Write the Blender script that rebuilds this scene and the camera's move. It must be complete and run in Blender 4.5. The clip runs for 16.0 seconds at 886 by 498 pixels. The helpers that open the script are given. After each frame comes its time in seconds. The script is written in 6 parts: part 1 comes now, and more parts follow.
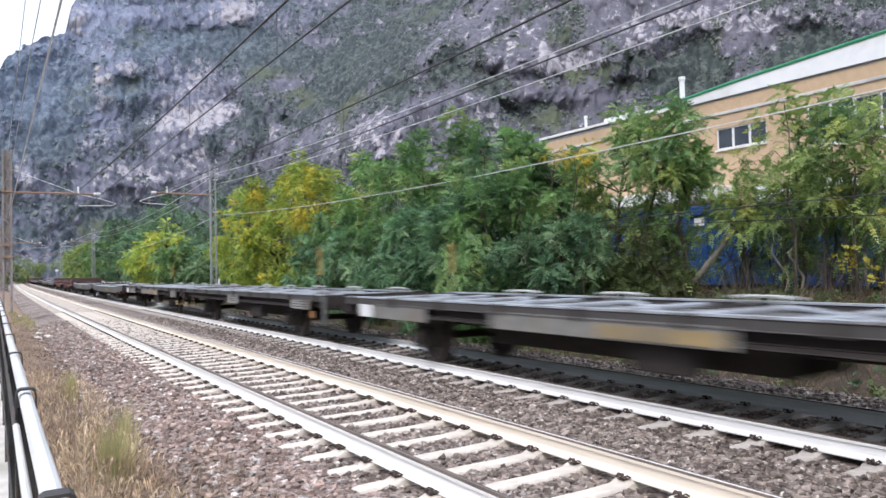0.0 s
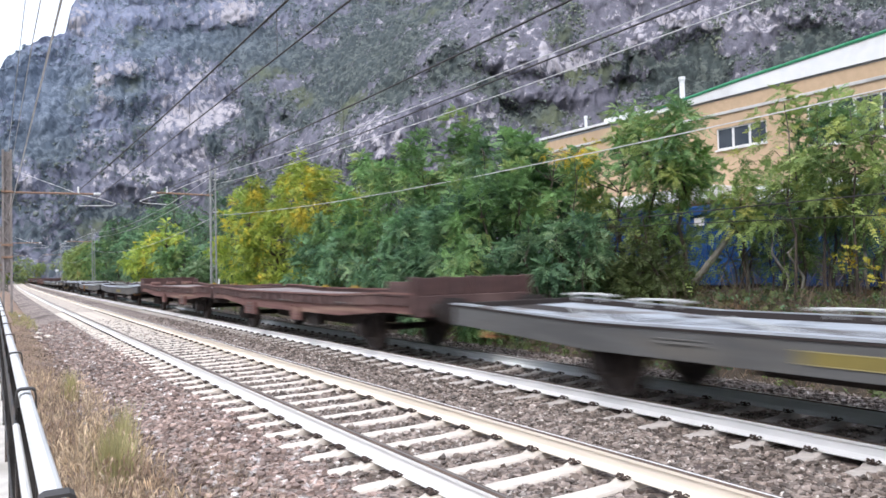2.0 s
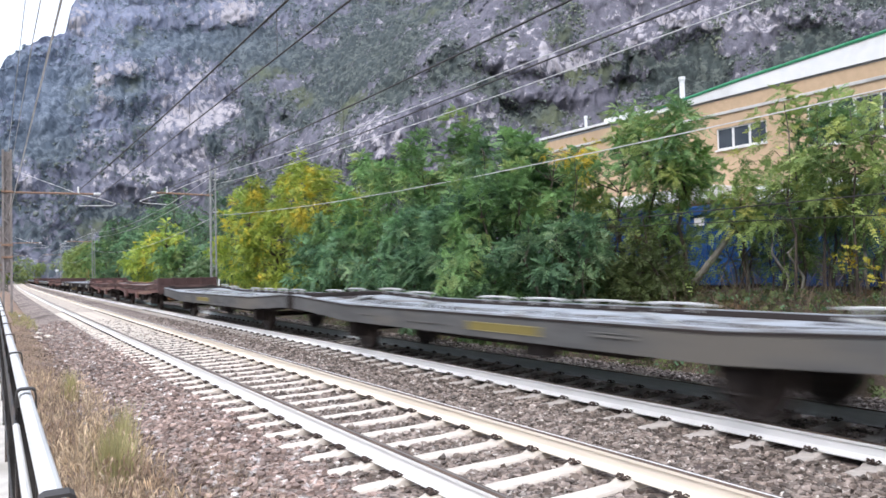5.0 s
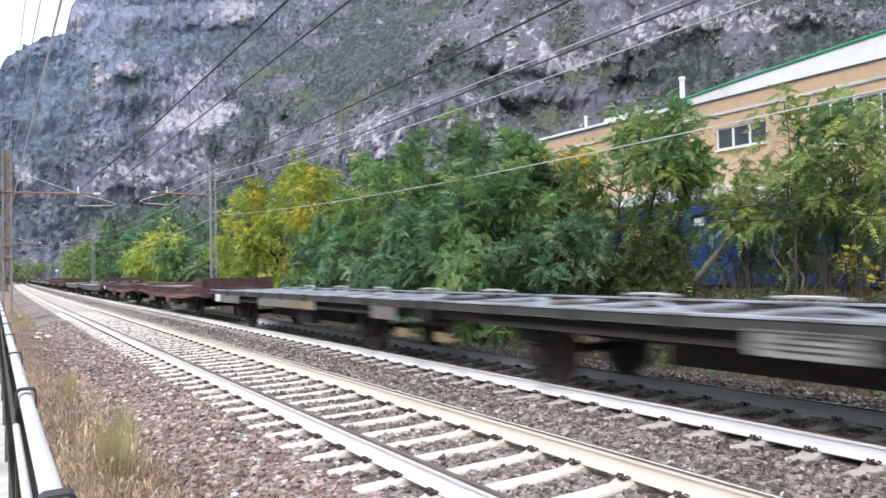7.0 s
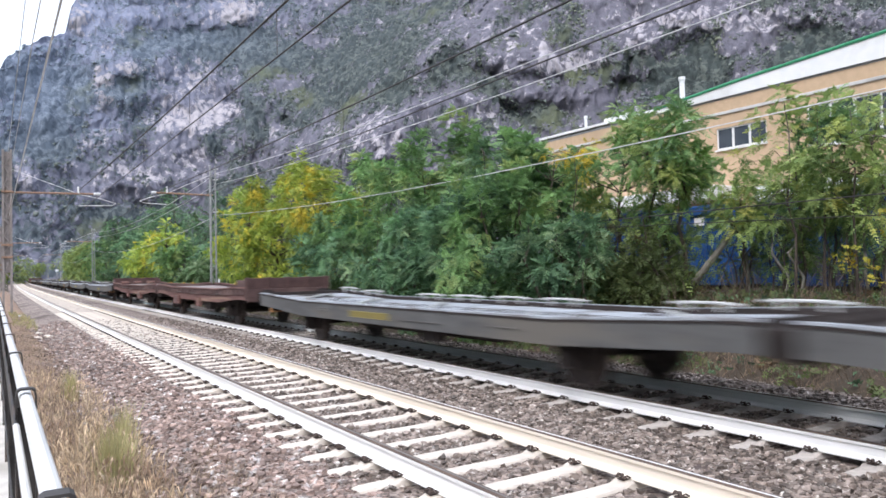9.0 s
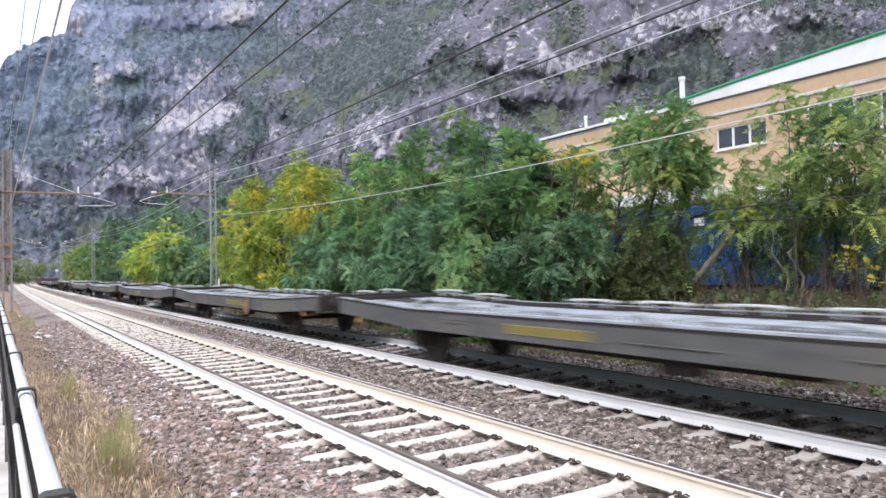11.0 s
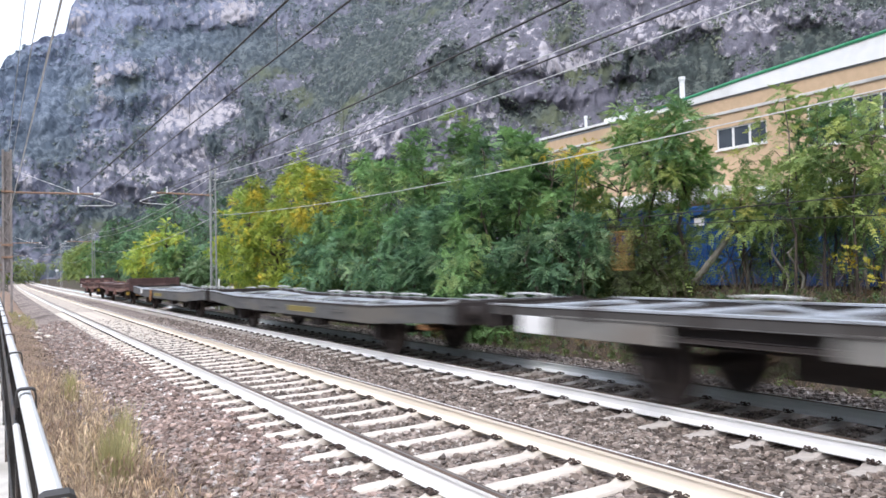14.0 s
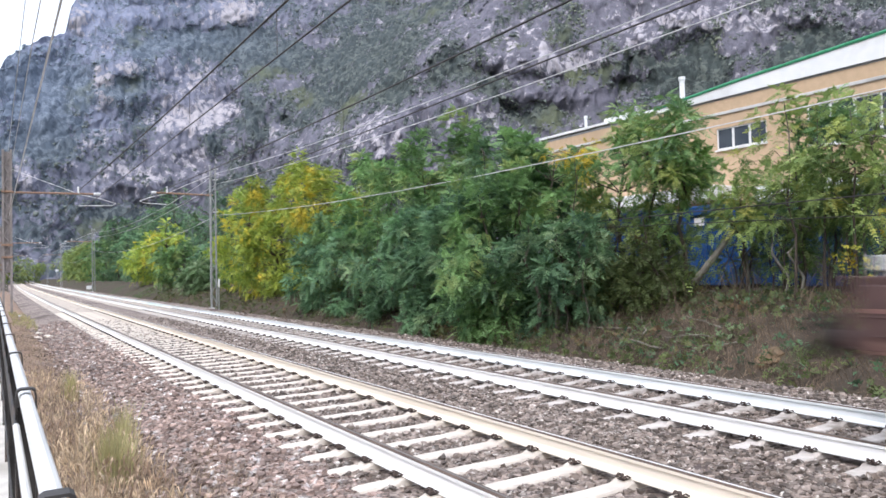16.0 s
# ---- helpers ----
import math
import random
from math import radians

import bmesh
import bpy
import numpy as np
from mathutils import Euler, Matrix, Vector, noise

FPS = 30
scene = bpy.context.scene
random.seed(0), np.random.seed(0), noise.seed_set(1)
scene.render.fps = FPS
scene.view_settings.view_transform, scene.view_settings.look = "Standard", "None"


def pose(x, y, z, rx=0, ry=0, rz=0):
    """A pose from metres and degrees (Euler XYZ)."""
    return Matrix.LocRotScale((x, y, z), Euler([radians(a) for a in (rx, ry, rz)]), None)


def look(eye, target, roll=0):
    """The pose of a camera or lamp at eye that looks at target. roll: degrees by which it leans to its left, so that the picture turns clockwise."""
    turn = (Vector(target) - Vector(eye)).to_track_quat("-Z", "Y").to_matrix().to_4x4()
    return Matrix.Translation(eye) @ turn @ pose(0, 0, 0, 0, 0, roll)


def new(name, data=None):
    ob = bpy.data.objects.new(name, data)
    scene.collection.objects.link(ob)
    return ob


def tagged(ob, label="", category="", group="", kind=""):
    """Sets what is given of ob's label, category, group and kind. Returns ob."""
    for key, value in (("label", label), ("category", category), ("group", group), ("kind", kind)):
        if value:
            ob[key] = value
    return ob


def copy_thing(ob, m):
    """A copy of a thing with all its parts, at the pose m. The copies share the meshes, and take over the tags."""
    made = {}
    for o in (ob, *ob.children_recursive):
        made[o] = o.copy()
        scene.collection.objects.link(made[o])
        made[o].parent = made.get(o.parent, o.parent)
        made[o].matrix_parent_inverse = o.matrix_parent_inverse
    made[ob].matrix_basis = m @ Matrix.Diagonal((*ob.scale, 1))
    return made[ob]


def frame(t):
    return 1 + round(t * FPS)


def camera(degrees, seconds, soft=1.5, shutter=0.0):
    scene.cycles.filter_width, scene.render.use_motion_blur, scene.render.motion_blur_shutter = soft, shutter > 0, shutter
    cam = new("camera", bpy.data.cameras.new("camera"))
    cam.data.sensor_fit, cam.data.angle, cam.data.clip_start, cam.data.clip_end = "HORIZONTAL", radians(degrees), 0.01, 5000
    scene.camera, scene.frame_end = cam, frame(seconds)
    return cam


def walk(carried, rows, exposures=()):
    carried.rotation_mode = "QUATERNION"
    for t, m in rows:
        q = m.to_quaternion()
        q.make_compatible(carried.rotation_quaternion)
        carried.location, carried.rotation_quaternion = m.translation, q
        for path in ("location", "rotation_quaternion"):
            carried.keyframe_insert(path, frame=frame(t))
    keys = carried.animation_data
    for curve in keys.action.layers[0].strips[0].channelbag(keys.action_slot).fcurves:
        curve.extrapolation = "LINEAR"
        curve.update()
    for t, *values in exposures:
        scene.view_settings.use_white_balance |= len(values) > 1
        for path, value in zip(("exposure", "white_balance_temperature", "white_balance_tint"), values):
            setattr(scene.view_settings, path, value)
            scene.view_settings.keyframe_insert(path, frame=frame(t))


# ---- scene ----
# ---------------------------------------------------------------- camera
EYE = Vector((0.0, 0.0, 1.787))
YAW, PITCH = radians(31.771), radians(1.561)
AIM = Vector((math.sin(YAW) * math.cos(PITCH), math.cos(YAW) * math.cos(PITCH), math.sin(PITCH)))
cam = camera(62.74, 16.0, soft=1.6, shutter=0.35)
STAND = look(EYE, EYE + AIM * 10, -1.24)
walk(cam, [(0.0, STAND), (16.0, STAND)], exposures=[(0.0, 0.58, 6030, 12), (0.5, 0.64, 6030, 12), (1.0, 0.68, 6030, 12), (1.5, 0.7, 6030, 12), (16.0, 0.7, 6030, 12)])

# ---------------------------------------------------------------- light: a bright overcast sky
world = bpy.data.worlds.new("overcast_sky")
scene.world = world
world.use_nodes = True
wn, wl = world.node_tree.nodes, world.node_tree.links
wn.clear()
sky = wn.new("ShaderNodeTexSky")
sky.sky_type, sky.sun_disc = "NISHITA", False
sky.sun_elevation, sky.sun_rotation = radians(51), radians(-120)
sky.air_density, sky.dust_density, sky.ozone_density = 1.0, 4.0, 1.0
back1, back2 = wn.new("ShaderNodeBackground"), wn.new("ShaderNodeBackground")
both, wout = wn.new("ShaderNodeAddShader"), wn.new("ShaderNodeOutputWorld")
wl.new(sky.outputs["Color"], back1.inputs["Color"])
back1.inputs["Strength"].default_value = 0.07
back2.inputs["Color"].default_value = (0.93, 0.96, 1.0, 1)
back2.inputs["Strength"].default_value = 0.75
wl.new(back1.outputs[0], both.inputs[0])
wl.new(back2.outputs[0], both.inputs[1])
wl.new(both.outputs[0], wout.inputs["Surface"])
sun = new("sun", bpy.data.lights.new("sun", "SUN"))
sun.data.energy, sun.data.angle, sun.data.color = 1.1, radians(18), (1.0, 0.96, 0.9)
sun.matrix_world = look((-54, -36, 80), (0, 0, 0))

# ---------------------------------------------------------------- materials


def mat(name, c1, c2=None, scale=6.0, rough=0.8, metal=0.0, bump=0.0, bscale=None, c3=None, s3=0.7, stretch=(1, 1, 1), spread=0.0, where="Object", lo=0.38, hi=0.62, lo3=0.52, hi3=0.66, spec=0.35):
    """Two colours mixed by fine grain, a third in larger stains, relief, and a spread of tone from piece to piece."""
    m = bpy.data.materials.new(name)
    m.use_nodes = True
    n, l = m.node_tree.nodes, m.node_tree.links
    b = n["Principled BSDF"]
    b.inputs["Roughness"].default_value, b.inputs["Metallic"].default_value = rough, metal
    b.inputs["Specular IOR Level"].default_value = spec
    co, mp = n.new("ShaderNodeTexCoord"), n.new("ShaderNodeMapping")
    l.new(co.outputs[where], mp.inputs["Vector"])
    mp.inputs["Scale"].default_value = stretch

    def grain(s, a, z, detail=5.0):
        t, r = n.new("ShaderNodeTexNoise"), n.new("ShaderNodeMapRange")
        t.inputs["Scale"].default_value, t.inputs["Detail"].default_value = s, detail
        l.new(mp.outputs[0], t.inputs["Vector"])
        l.new(t.outputs["Fac"], r.inputs["Value"])
        r.inputs["From Min"].default_value, r.inputs["From Max"].default_value = a, z
        return t, r

    def mix(fac, a, z):
        x = n.new("ShaderNodeMix")
        x.data_type = "RGBA"
        l.new(fac, x.inputs[0])
        for sock, c in ((x.inputs[6], a), (x.inputs[7], z)):
            if isinstance(c, tuple):
                sock.default_value = (*c, 1)
            else:
                l.new(c, sock)
        return x.outputs[2]

    c2 = c2 or tuple(v * 0.75 for v in c1)
    t, r = grain(scale, lo, hi)
    col = mix(r.outputs[0], c1, c2)
    if c3:
        _, r3 = grain(s3, lo3, hi3)
        col = mix(r3.outputs[0], col, c3)
    if spread:
        info, ge = n.new("ShaderNodeObjectInfo"), n.new("ShaderNodeNewGeometry")
        ad, mr, hs = n.new("ShaderNodeMath"), n.new("ShaderNodeMapRange"), n.new("ShaderNodeHueSaturation")
        ad.operation = "ADD"
        l.new(info.outputs["Random"], ad.inputs[0])
        l.new(ge.outputs["Random Per Island"], ad.inputs[1])
        l.new(ad.outputs[0], mr.inputs["Value"])
        mr.inputs["From Max"].default_value = 2.0
        mr.inputs["To Min"].default_value, mr.inputs["To Max"].default_value = 1 - spread, 1 + spread
        l.new(mr.outputs[0], hs.inputs["Value"])
        l.new(col, hs.inputs["Color"])
        col = hs.outputs[0]
    l.new(col, b.inputs["Base Color"])
    if bump:
        tb, _ = grain(bscale or scale * 2, 0, 1)
        bp = n.new("ShaderNodeBump")
        bp.inputs["Strength"].default_value, bp.inputs["Distance"].default_value = bump, 0.02
        l.new(tb.outputs["Fac"], bp.inputs["Height"])
        l.new(bp.outputs[0], b.inputs["Normal"])
    return m


def leaf_mat(name, c1, c2, c3, s3=0.5, lo3=0.5, hi3=0.62):
    """Leaves: tones from leaf to leaf and from bough to bough, autumn colour in patches, some light passing through."""
    m = mat(name, c1, c2, 1.6, 0.55, spread=0.42, c3=c3, s3=s3, lo3=lo3, hi3=hi3, where="Object", spec=0.3)
    n, l = m.node_tree.nodes, m.node_tree.links
    b, o = n["Principled BSDF"], n["Material Output"]
    tr, ms = n.new("ShaderNodeBsdfTranslucent"), n.new("ShaderNodeMixShader")
    l.new(b.inputs["Base Color"].links[0].from_socket, tr.inputs["Color"])
    ms.inputs[0].default_value = 0.34
    l.new(b.outputs[0], ms.inputs[1])
    l.new(tr.outputs[0], ms.inputs[2])
    l.new(ms.outputs[0], o.inputs["Surface"])
    return m


M_BALLAST = mat("ballast_bed", (0.125, 0.098, 0.085), (0.36, 0.3, 0.265), 19, 0.95, bump=1.0, bscale=22, c3=(0.1, 0.075, 0.068), s3=0.35, where="Object", lo=0.42, hi=0.58)
M_STONE = mat("ballast_stone", (0.36, 0.272, 0.235), (0.17, 0.126, 0.108), 9, 0.9, spread=1.15, c3=(0.55, 0.52, 0.5), s3=7, lo3=0.57, hi3=0.66, where="Object")
M_STONE2 = mat("grey_ballast_stone", (0.33, 0.272, 0.235), (0.16, 0.13, 0.11), 9, 0.9, spread=1.0, c3=(0.6, 0.55, 0.5), s3=14, lo3=0.58, hi3=0.66, where="Object")
M_SLEEPER = mat("concrete_sleeper", (0.72, 0.655, 0.575), (0.6, 0.54, 0.465), 14, 0.9, bump=0.25, bscale=60, c3=(0.55, 0.49, 0.43), s3=3, spread=0.06)
M_SLEEPER2 = mat("stained_concrete_sleeper", (0.58, 0.53, 0.49), (0.47, 0.43, 0.395), 14, 0.9, bump=0.25, bscale=60, c3=(0.28, 0.245, 0.215), s3=3, spread=0.1)
M_SLEEPER3 = mat("dirty_concrete_sleeper", (0.56, 0.5, 0.44), (0.45, 0.4, 0.35), 14, 0.9, c3=(0.36, 0.31, 0.27), s3=3, spread=0.15)
M_RAILPAINT = mat("white_rail_paint", (0.85, 0.78, 0.68), (0.77, 0.69, 0.58), 3, 0.6, c3=(0.62, 0.53, 0.42), s3=0.5, stretch=(1, 0.15, 6), lo3=0.55, hi3=0.7)
M_RAILPAINT2 = mat("clean_white_rail_paint", (0.9, 0.89, 0.87), (0.84, 0.83, 0.81), 3, 0.55, c3=(0.7, 0.7, 0.7), s3=0.4, stretch=(1, 0.15, 6))
M_RAILPAINT3 = mat("white_rail_paint_with_turquoise_stains", (0.82, 0.84, 0.84), (0.72, 0.75, 0.75), 3, 0.6, c3=(0.64, 0.78, 0.77), s3=0.9, stretch=(1, 0.15, 3), lo3=0.54, hi3=0.62)
M_RAILHEAD = mat("rail_steel", (0.24, 0.215, 0.2), (0.18, 0.16, 0.145), 8, 0.45, metal=0.5, stretch=(1, 0.1, 1))
# near-white base colour paints the sky's reflection on the right-hand rail heads
M_RAILGLINT = mat("rail_steel_with_painted_glint", (0.9, 0.89, 0.88), (0.8, 0.79, 0.78), 8, 0.35, metal=0.15, stretch=(1, 0.1, 1))
M_RAILSIDE = mat("rusty_rail_head", (0.085, 0.062, 0.05), (0.15, 0.11, 0.085), 10, 0.75, stretch=(1, 0.2, 1))
M_CLIP = mat("rusty_clip", (0.05, 0.038, 0.034), (0.085, 0.06, 0.05), 30, 0.8)
M_GROUND = mat("earth", (0.088, 0.067, 0.049), (0.052, 0.041, 0.031), 2.5, 1.0, bump=0.8, bscale=8, c3=(0.05, 0.065, 0.025), s3=0.4, where="Object")
M_PATH = mat("pale_concrete", (0.58, 0.55, 0.5), (0.46, 0.43, 0.39), 5, 0.95, bump=0.4, bscale=30, c3=(0.36, 0.33, 0.28), s3=1.2)

# ---------------------------------------------------------------- small builders


def part(name, bm, material, parent=None, label=""):
    me = bpy.data.meshes.new(name)
    bm.to_mesh(me)
    bm.free()
    for m in material if isinstance(material, (list, tuple)) else (material,):
        me.materials.append(m)
    ob = new(name, me)
    ob.parent = parent
    return tagged(ob, label) if label else ob


def share(name, me, parent, m=None):
    ob = new(name, me)
    ob.parent = parent
    if m is not None:
        ob.matrix_basis = m
    return ob


def mesh_from(name, verts, faces, materials, smooth=False):
    """A mesh from arrays: vertices (n, 3) and faces (m, k) all of one size."""
    me = bpy.data.meshes.new(name)
    verts, faces = np.asarray(verts, np.float32), np.asarray(faces, np.int32)
    k = faces.shape[1]
    me.vertices.add(len(verts))
    me.vertices.foreach_set("co", verts.ravel())
    me.loops.add(faces.size)
    me.loops.foreach_set("vertex_index", faces.ravel())
    me.polygons.add(len(faces))
    me.polygons.foreach_set("loop_start", np.arange(0, faces.size, k, dtype=np.int32))
    me.polygons.foreach_set("use_smooth", np.full(len(faces), smooth))
    me.update(calc_edges=True)
    for m in materials if isinstance(materials, (list, tuple)) else (materials,):
        me.materials.append(m)
    return me


def box(bm, x0, x1, y0, y1, z0, z1, bevel=0.0):
    g = bmesh.ops.create_cube(bm, size=1)
    for v in g["verts"]:
        v.co = Vector(((x0 + x1) / 2 + v.co.x * (x1 - x0), (y0 + y1) / 2 + v.co.y * (y1 - y0), (z0 + z1) / 2 + v.co.z * (z1 - z0)))
    if bevel:
        es = list({e for v in g["verts"] for e in v.link_edges})
        bmesh.ops.bevel(bm, geom=es, offset=bevel, segments=1, affect="EDGES", profile=0.5)
    return bm


def tube(bm, a, b, r, r2=None, n=10):
    a, b = Vector(a), Vector(b)
    q = (b - a).to_track_quat("Z", "Y").to_matrix().to_4x4()
    bmesh.ops.create_cone(bm, cap_ends=True, segments=n, radius1=r, radius2=r if r2 is None else r2, depth=(b - a).length, matrix=Matrix.Translation((a + b) / 2) @ q)
    return bm


def sweep(bm, pts, r, n=6):
    """A bent round bar through pts."""
    pts = [Vector(p) for p in pts]
    rings = []
    for i, p in enumerate(pts):
        d = (pts[min(i + 1, len(pts) - 1)] - pts[max(i - 1, 0)]).normalized()
        u = d.cross(Vector((0.3, 0.2, 1)).normalized()).normalized()
        w = d.cross(u)
        rr = r[i] if isinstance(r, (list, tuple)) else r
        rings.append([bm.verts.new(p + rr * (math.cos(6.2832 * k / n) * u + math.sin(6.2832 * k / n) * w)) for k in range(n)])
    for ra, rb in zip(rings, rings[1:]):
        for k in range(n):
            bm.faces.new((ra[k], ra[(k + 1) % n], rb[(k + 1) % n], rb[k]))
    bm.faces.new(rings[0][::-1])
    bm.faces.new(rings[-1])
    return bm


def B():
    return bmesh.new()


# ---------------------------------------------------------------- plan: two tracks along +y that bend gently to the right far off
NEAR_X, FAR_X, GAUGE = 3.82, 7.624, 1.502
NEAR_Z, FAR_Z = 0.0, -0.063
RAIL_H = 0.172
BEND = 11000.0


def bend(y):
    y = np.asarray(y, float)
    a = np.clip(y - 15, 0, 420)
    return a * a / (2 * BEND) + np.maximum(0, y - 435) * 420 / BEND


def bend_angle(y):
    return float(np.clip(y - 15, 0, 420) / BEND)


def stations(a=-620, b=700):
    return np.concatenate([np.arange(a, -20, 20), np.arange(-20, 80, 2.0), np.arange(80, b + 1, 10)])


def ribbon(profile, ys):
    """Sweep an open (x, z) profile along the line: vertices and quads."""
    p = np.asarray(profile, float)
    n = len(p)
    v = np.zeros((len(ys), n, 3))
    v[:, :, 0] = p[None, :, 0] + bend(ys)[:, None]
    v[:, :, 1] = ys[:, None]
    v[:, :, 2] = p[None, :, 1]
    i = np.arange(len(ys) - 1)[:, None] * n + np.arange(n - 1)[None, :]
    f = np.stack([i, i + 1, i + 1 + n, i + n], -1).reshape(-1, 4)
    return v.reshape(-1, 3), f


# ---------------------------------------------------------------- ground: one sheet to the horizon
def ground_z(x, y):
    """Height of the earth: below the ballast, a bank up to a yard beyond the far track, a low verge on the other side."""
    x = np.asarray(x, float) - bend(y)
    z = np.full(np.broadcast(x, y).shape, -0.36)
    z = np.where(x > 10.0, -0.36 + np.clip((x - 10.0) / 3.6, 0, 1) ** 0.8 * 1.36, z)
    z = np.where(x < 1.9, -0.36 + np.clip((1.9 - x) / 1.2, 0, 1) * 0.36, z)
    z = np.where(x < 0.3, -0.2, z)
    return z


gx = np.concatenate([[-3000, -800, -200, -60, -25, -12], np.arange(-8, -1, 1.0), np.arange(-1, 2.4, 0.3), np.arange(2.5, 9.6, 1.0), np.arange(9.6, 15.4, 0.3), np.arange(16, 40, 2.0), [45, 60, 90, 150, 300, 800, 3000]])
gy = np.concatenate([[-3000, -1200, -620, -400, -200, -100, -60, -40], np.arange(-30, 0, 2.0), np.arange(0, 50, 0.6), np.arange(50, 120, 3.0), np.arange(120, 500, 20), [560, 700, 1000, 1600, 3000]])
GX, GY = np.meshgrid(gx, gy)
GZ = ground_z(GX, GY)
rough_ground = np.array([noise.fractal((a * 0.9, b * 0.9, 0), 0.9, 2.1, 4) for a, b in zip(GX.ravel(), GY.ravel())]).reshape(GX.shape)
GZ = GZ + rough_ground * (0.1 * ((GX > 10.2) & (GX < 40)) + 0.025 * (GX < 1.2)) * (np.abs(GY) < 130)
n0 = GX.shape[1]
idx = np.arange(GX.shape[0] - 1)[:, None] * n0 + np.arange(n0 - 1)[None, :]
gf = np.stack([idx, idx + 1, idx + 1 + n0, idx + n0], -1).reshape(-1, 4)
tagged(new("ground", mesh_from("ground", np.stack([GX, GY, GZ], -1).reshape(-1, 3), gf, M_GROUND, True)), "bare brown earth with a low overgrown bank beside the tracks", "ground", kind="structure")

# ballast bed: crowned between the tracks, with sloping shoulders
bed = [(0.95, -0.42), (1.35, -0.22), (2.15, -0.06), (2.6, -0.064), (3.0, -0.072), (4.65, -0.072), (5.05, -0.064), (5.7, -0.06), (6.4, -0.115), (6.8, -0.133), (8.45, -0.133), (8.8, -0.085), (9.1, -0.03), (9.6, -0.005), (10.15, -0.22), (10.5, -0.46)]
bp = []
for (xa, za), (xb, zb) in zip(bed, bed[1:]):
    k = max(1, int((xb - xa) / 0.16))
    bp += [(xa + (xb - xa) * i / k, za + (zb - za) * i / k) for i in range(k)]
bp.append(bed[-1])
ys_bed = np.concatenate([np.arange(-620, -20, 20), np.arange(-20, 2, 1.0), np.arange(2, 60, 0.16), np.arange(60, 130, 1.0), np.arange(130, 701, 10)])
bv, bf = ribbon(bp, ys_bed)
nz = np.array([noise.noise((a * 7, b * 7, 0)) + 0.6 * noise.noise((a * 1.3, b * 1.3, 5)) for a, b in bv[:, :2]])
bv[:, 2] += nz * 0.012
tagged(new("ballast_bed", mesh_from("ballast_bed", bv, bf, M_BALLAST, True)), "grey-brown crushed stone ballast bed under both tracks", "ballast", kind="structure")

# loose ballast stones, close to where one stands
STONE_SHAPES = []
for k in range(8):
    # an angular broken block: a box with every corner knocked about
    vs = np.array([(x, y, z) for x in (-1, 1) for y in (-1, 1) for z in (-1, 1)], float) * 0.72
    vs += np.random.default_rng(70 + k).uniform(-0.34, 0.34, vs.shape)
    quads = ((0, 1, 3, 2), (4, 6, 7, 5), (0, 4, 5, 1), (2, 3, 7, 6), (0, 2, 6, 4), (1, 5, 7, 3))
    STONE_SHAPES.append((vs, np.array([t for q in quads for t in ((q[0], q[1], q[2]), (q[0], q[2], q[3]))])))
BUSH_SHAPES = []
for k in range(8):
    bm = B()
    bmesh.ops.create_icosphere(bm, subdivisions=1, radius=1)
    for v in bm.verts:
        v.co = v.co * random.uniform(0.62, 1.15)
    bm.verts.ensure_lookup_table()
    BUSH_SHAPES.append((np.array([v.co for v in bm.verts]), np.array([[v.index for v in f.verts] for f in bm.faces])))
    bm.free()


def stones(name, pts, size, seed, material):
    rng = np.random.default_rng(seed)
    vs, fs, o = [], [], 0
    for k, (sv, sf) in enumerate(STONE_SHAPES):
        sel = pts[k::8]
        m = len(sel)
        ang, tilt = rng.uniform(0, 6.283, m), rng.uniform(-0.6, 0.6, m)
        sc = size * rng.uniform(0.55, 1.25, (m, 1)) * np.stack([rng.uniform(0.8, 1.3, m), rng.uniform(0.7, 1.1, m), rng.uniform(0.5, 0.85, m)], -1)
        v = sv[None] * sc[:, None, :]
        ca, sa, ct, st = np.cos(ang), np.sin(ang), np.cos(tilt), np.sin(tilt)
        x, y, z = v[..., 0], v[..., 1], v[..., 2]
        y, z = y * ct[:, None] - z * st[:, None], y * st[:, None] + z * ct[:, None]
        x, y = x * ca[:, None] - y * sa[:, None], x * sa[:, None] + y * ca[:, None]
        v = np.stack([x, y, z], -1) + sel[:, None, :]
        vs.append(v.reshape(-1, 3))
        fs.append((sf[None] + (np.arange(m) * len(sv))[:, None, None] + o).reshape(-1, 3))
        o += m * len(sv)
    return mesh_from(name, np.concatenate(vs), np.concatenate(fs), material)


def bed_z(x):
    return np.interp(x, [q[0] for q in bed], [q[1] for q in bed])


rng = np.random.default_rng(3)
cand = rng.uniform((0.8, 2.0), (10.4, 34), (195000, 2))
dist = np.hypot(cand[:, 0] * 0.9, cand[:, 1])
keep = rng.uniform(0, 1, len(cand)) < np.clip((9.5 / np.maximum(dist, 3)) ** 1.6, 0, 1) * 0.55
keep &= rng.uniform(0, 1, len(cand)) < np.clip((cand[:, 0] - 0.75) / 0.55, 0.05, 1) ** 1.5
keep &= (cand[:, 0] < 2.35 * cand[:, 1] + 1.5) & (cand[:, 0] * 0.527 + cand[:, 1] * 0.85 > 5.2)
for cx, y0 in ((NEAR_X, 12.233), (FAR_X, 12.007)):
    across = np.abs(cand[:, 0] - cx)
    along = np.abs((cand[:, 1] - y0 + 0.3) % 0.6 - 0.3)
    keep &= ~((across < 1.25) & (along < 0.1 + rng.uniform(-0.02, 0.02, len(cand))))
    keep &= np.abs(across - GAUGE / 2) > 0.1
cand = cand[keep]
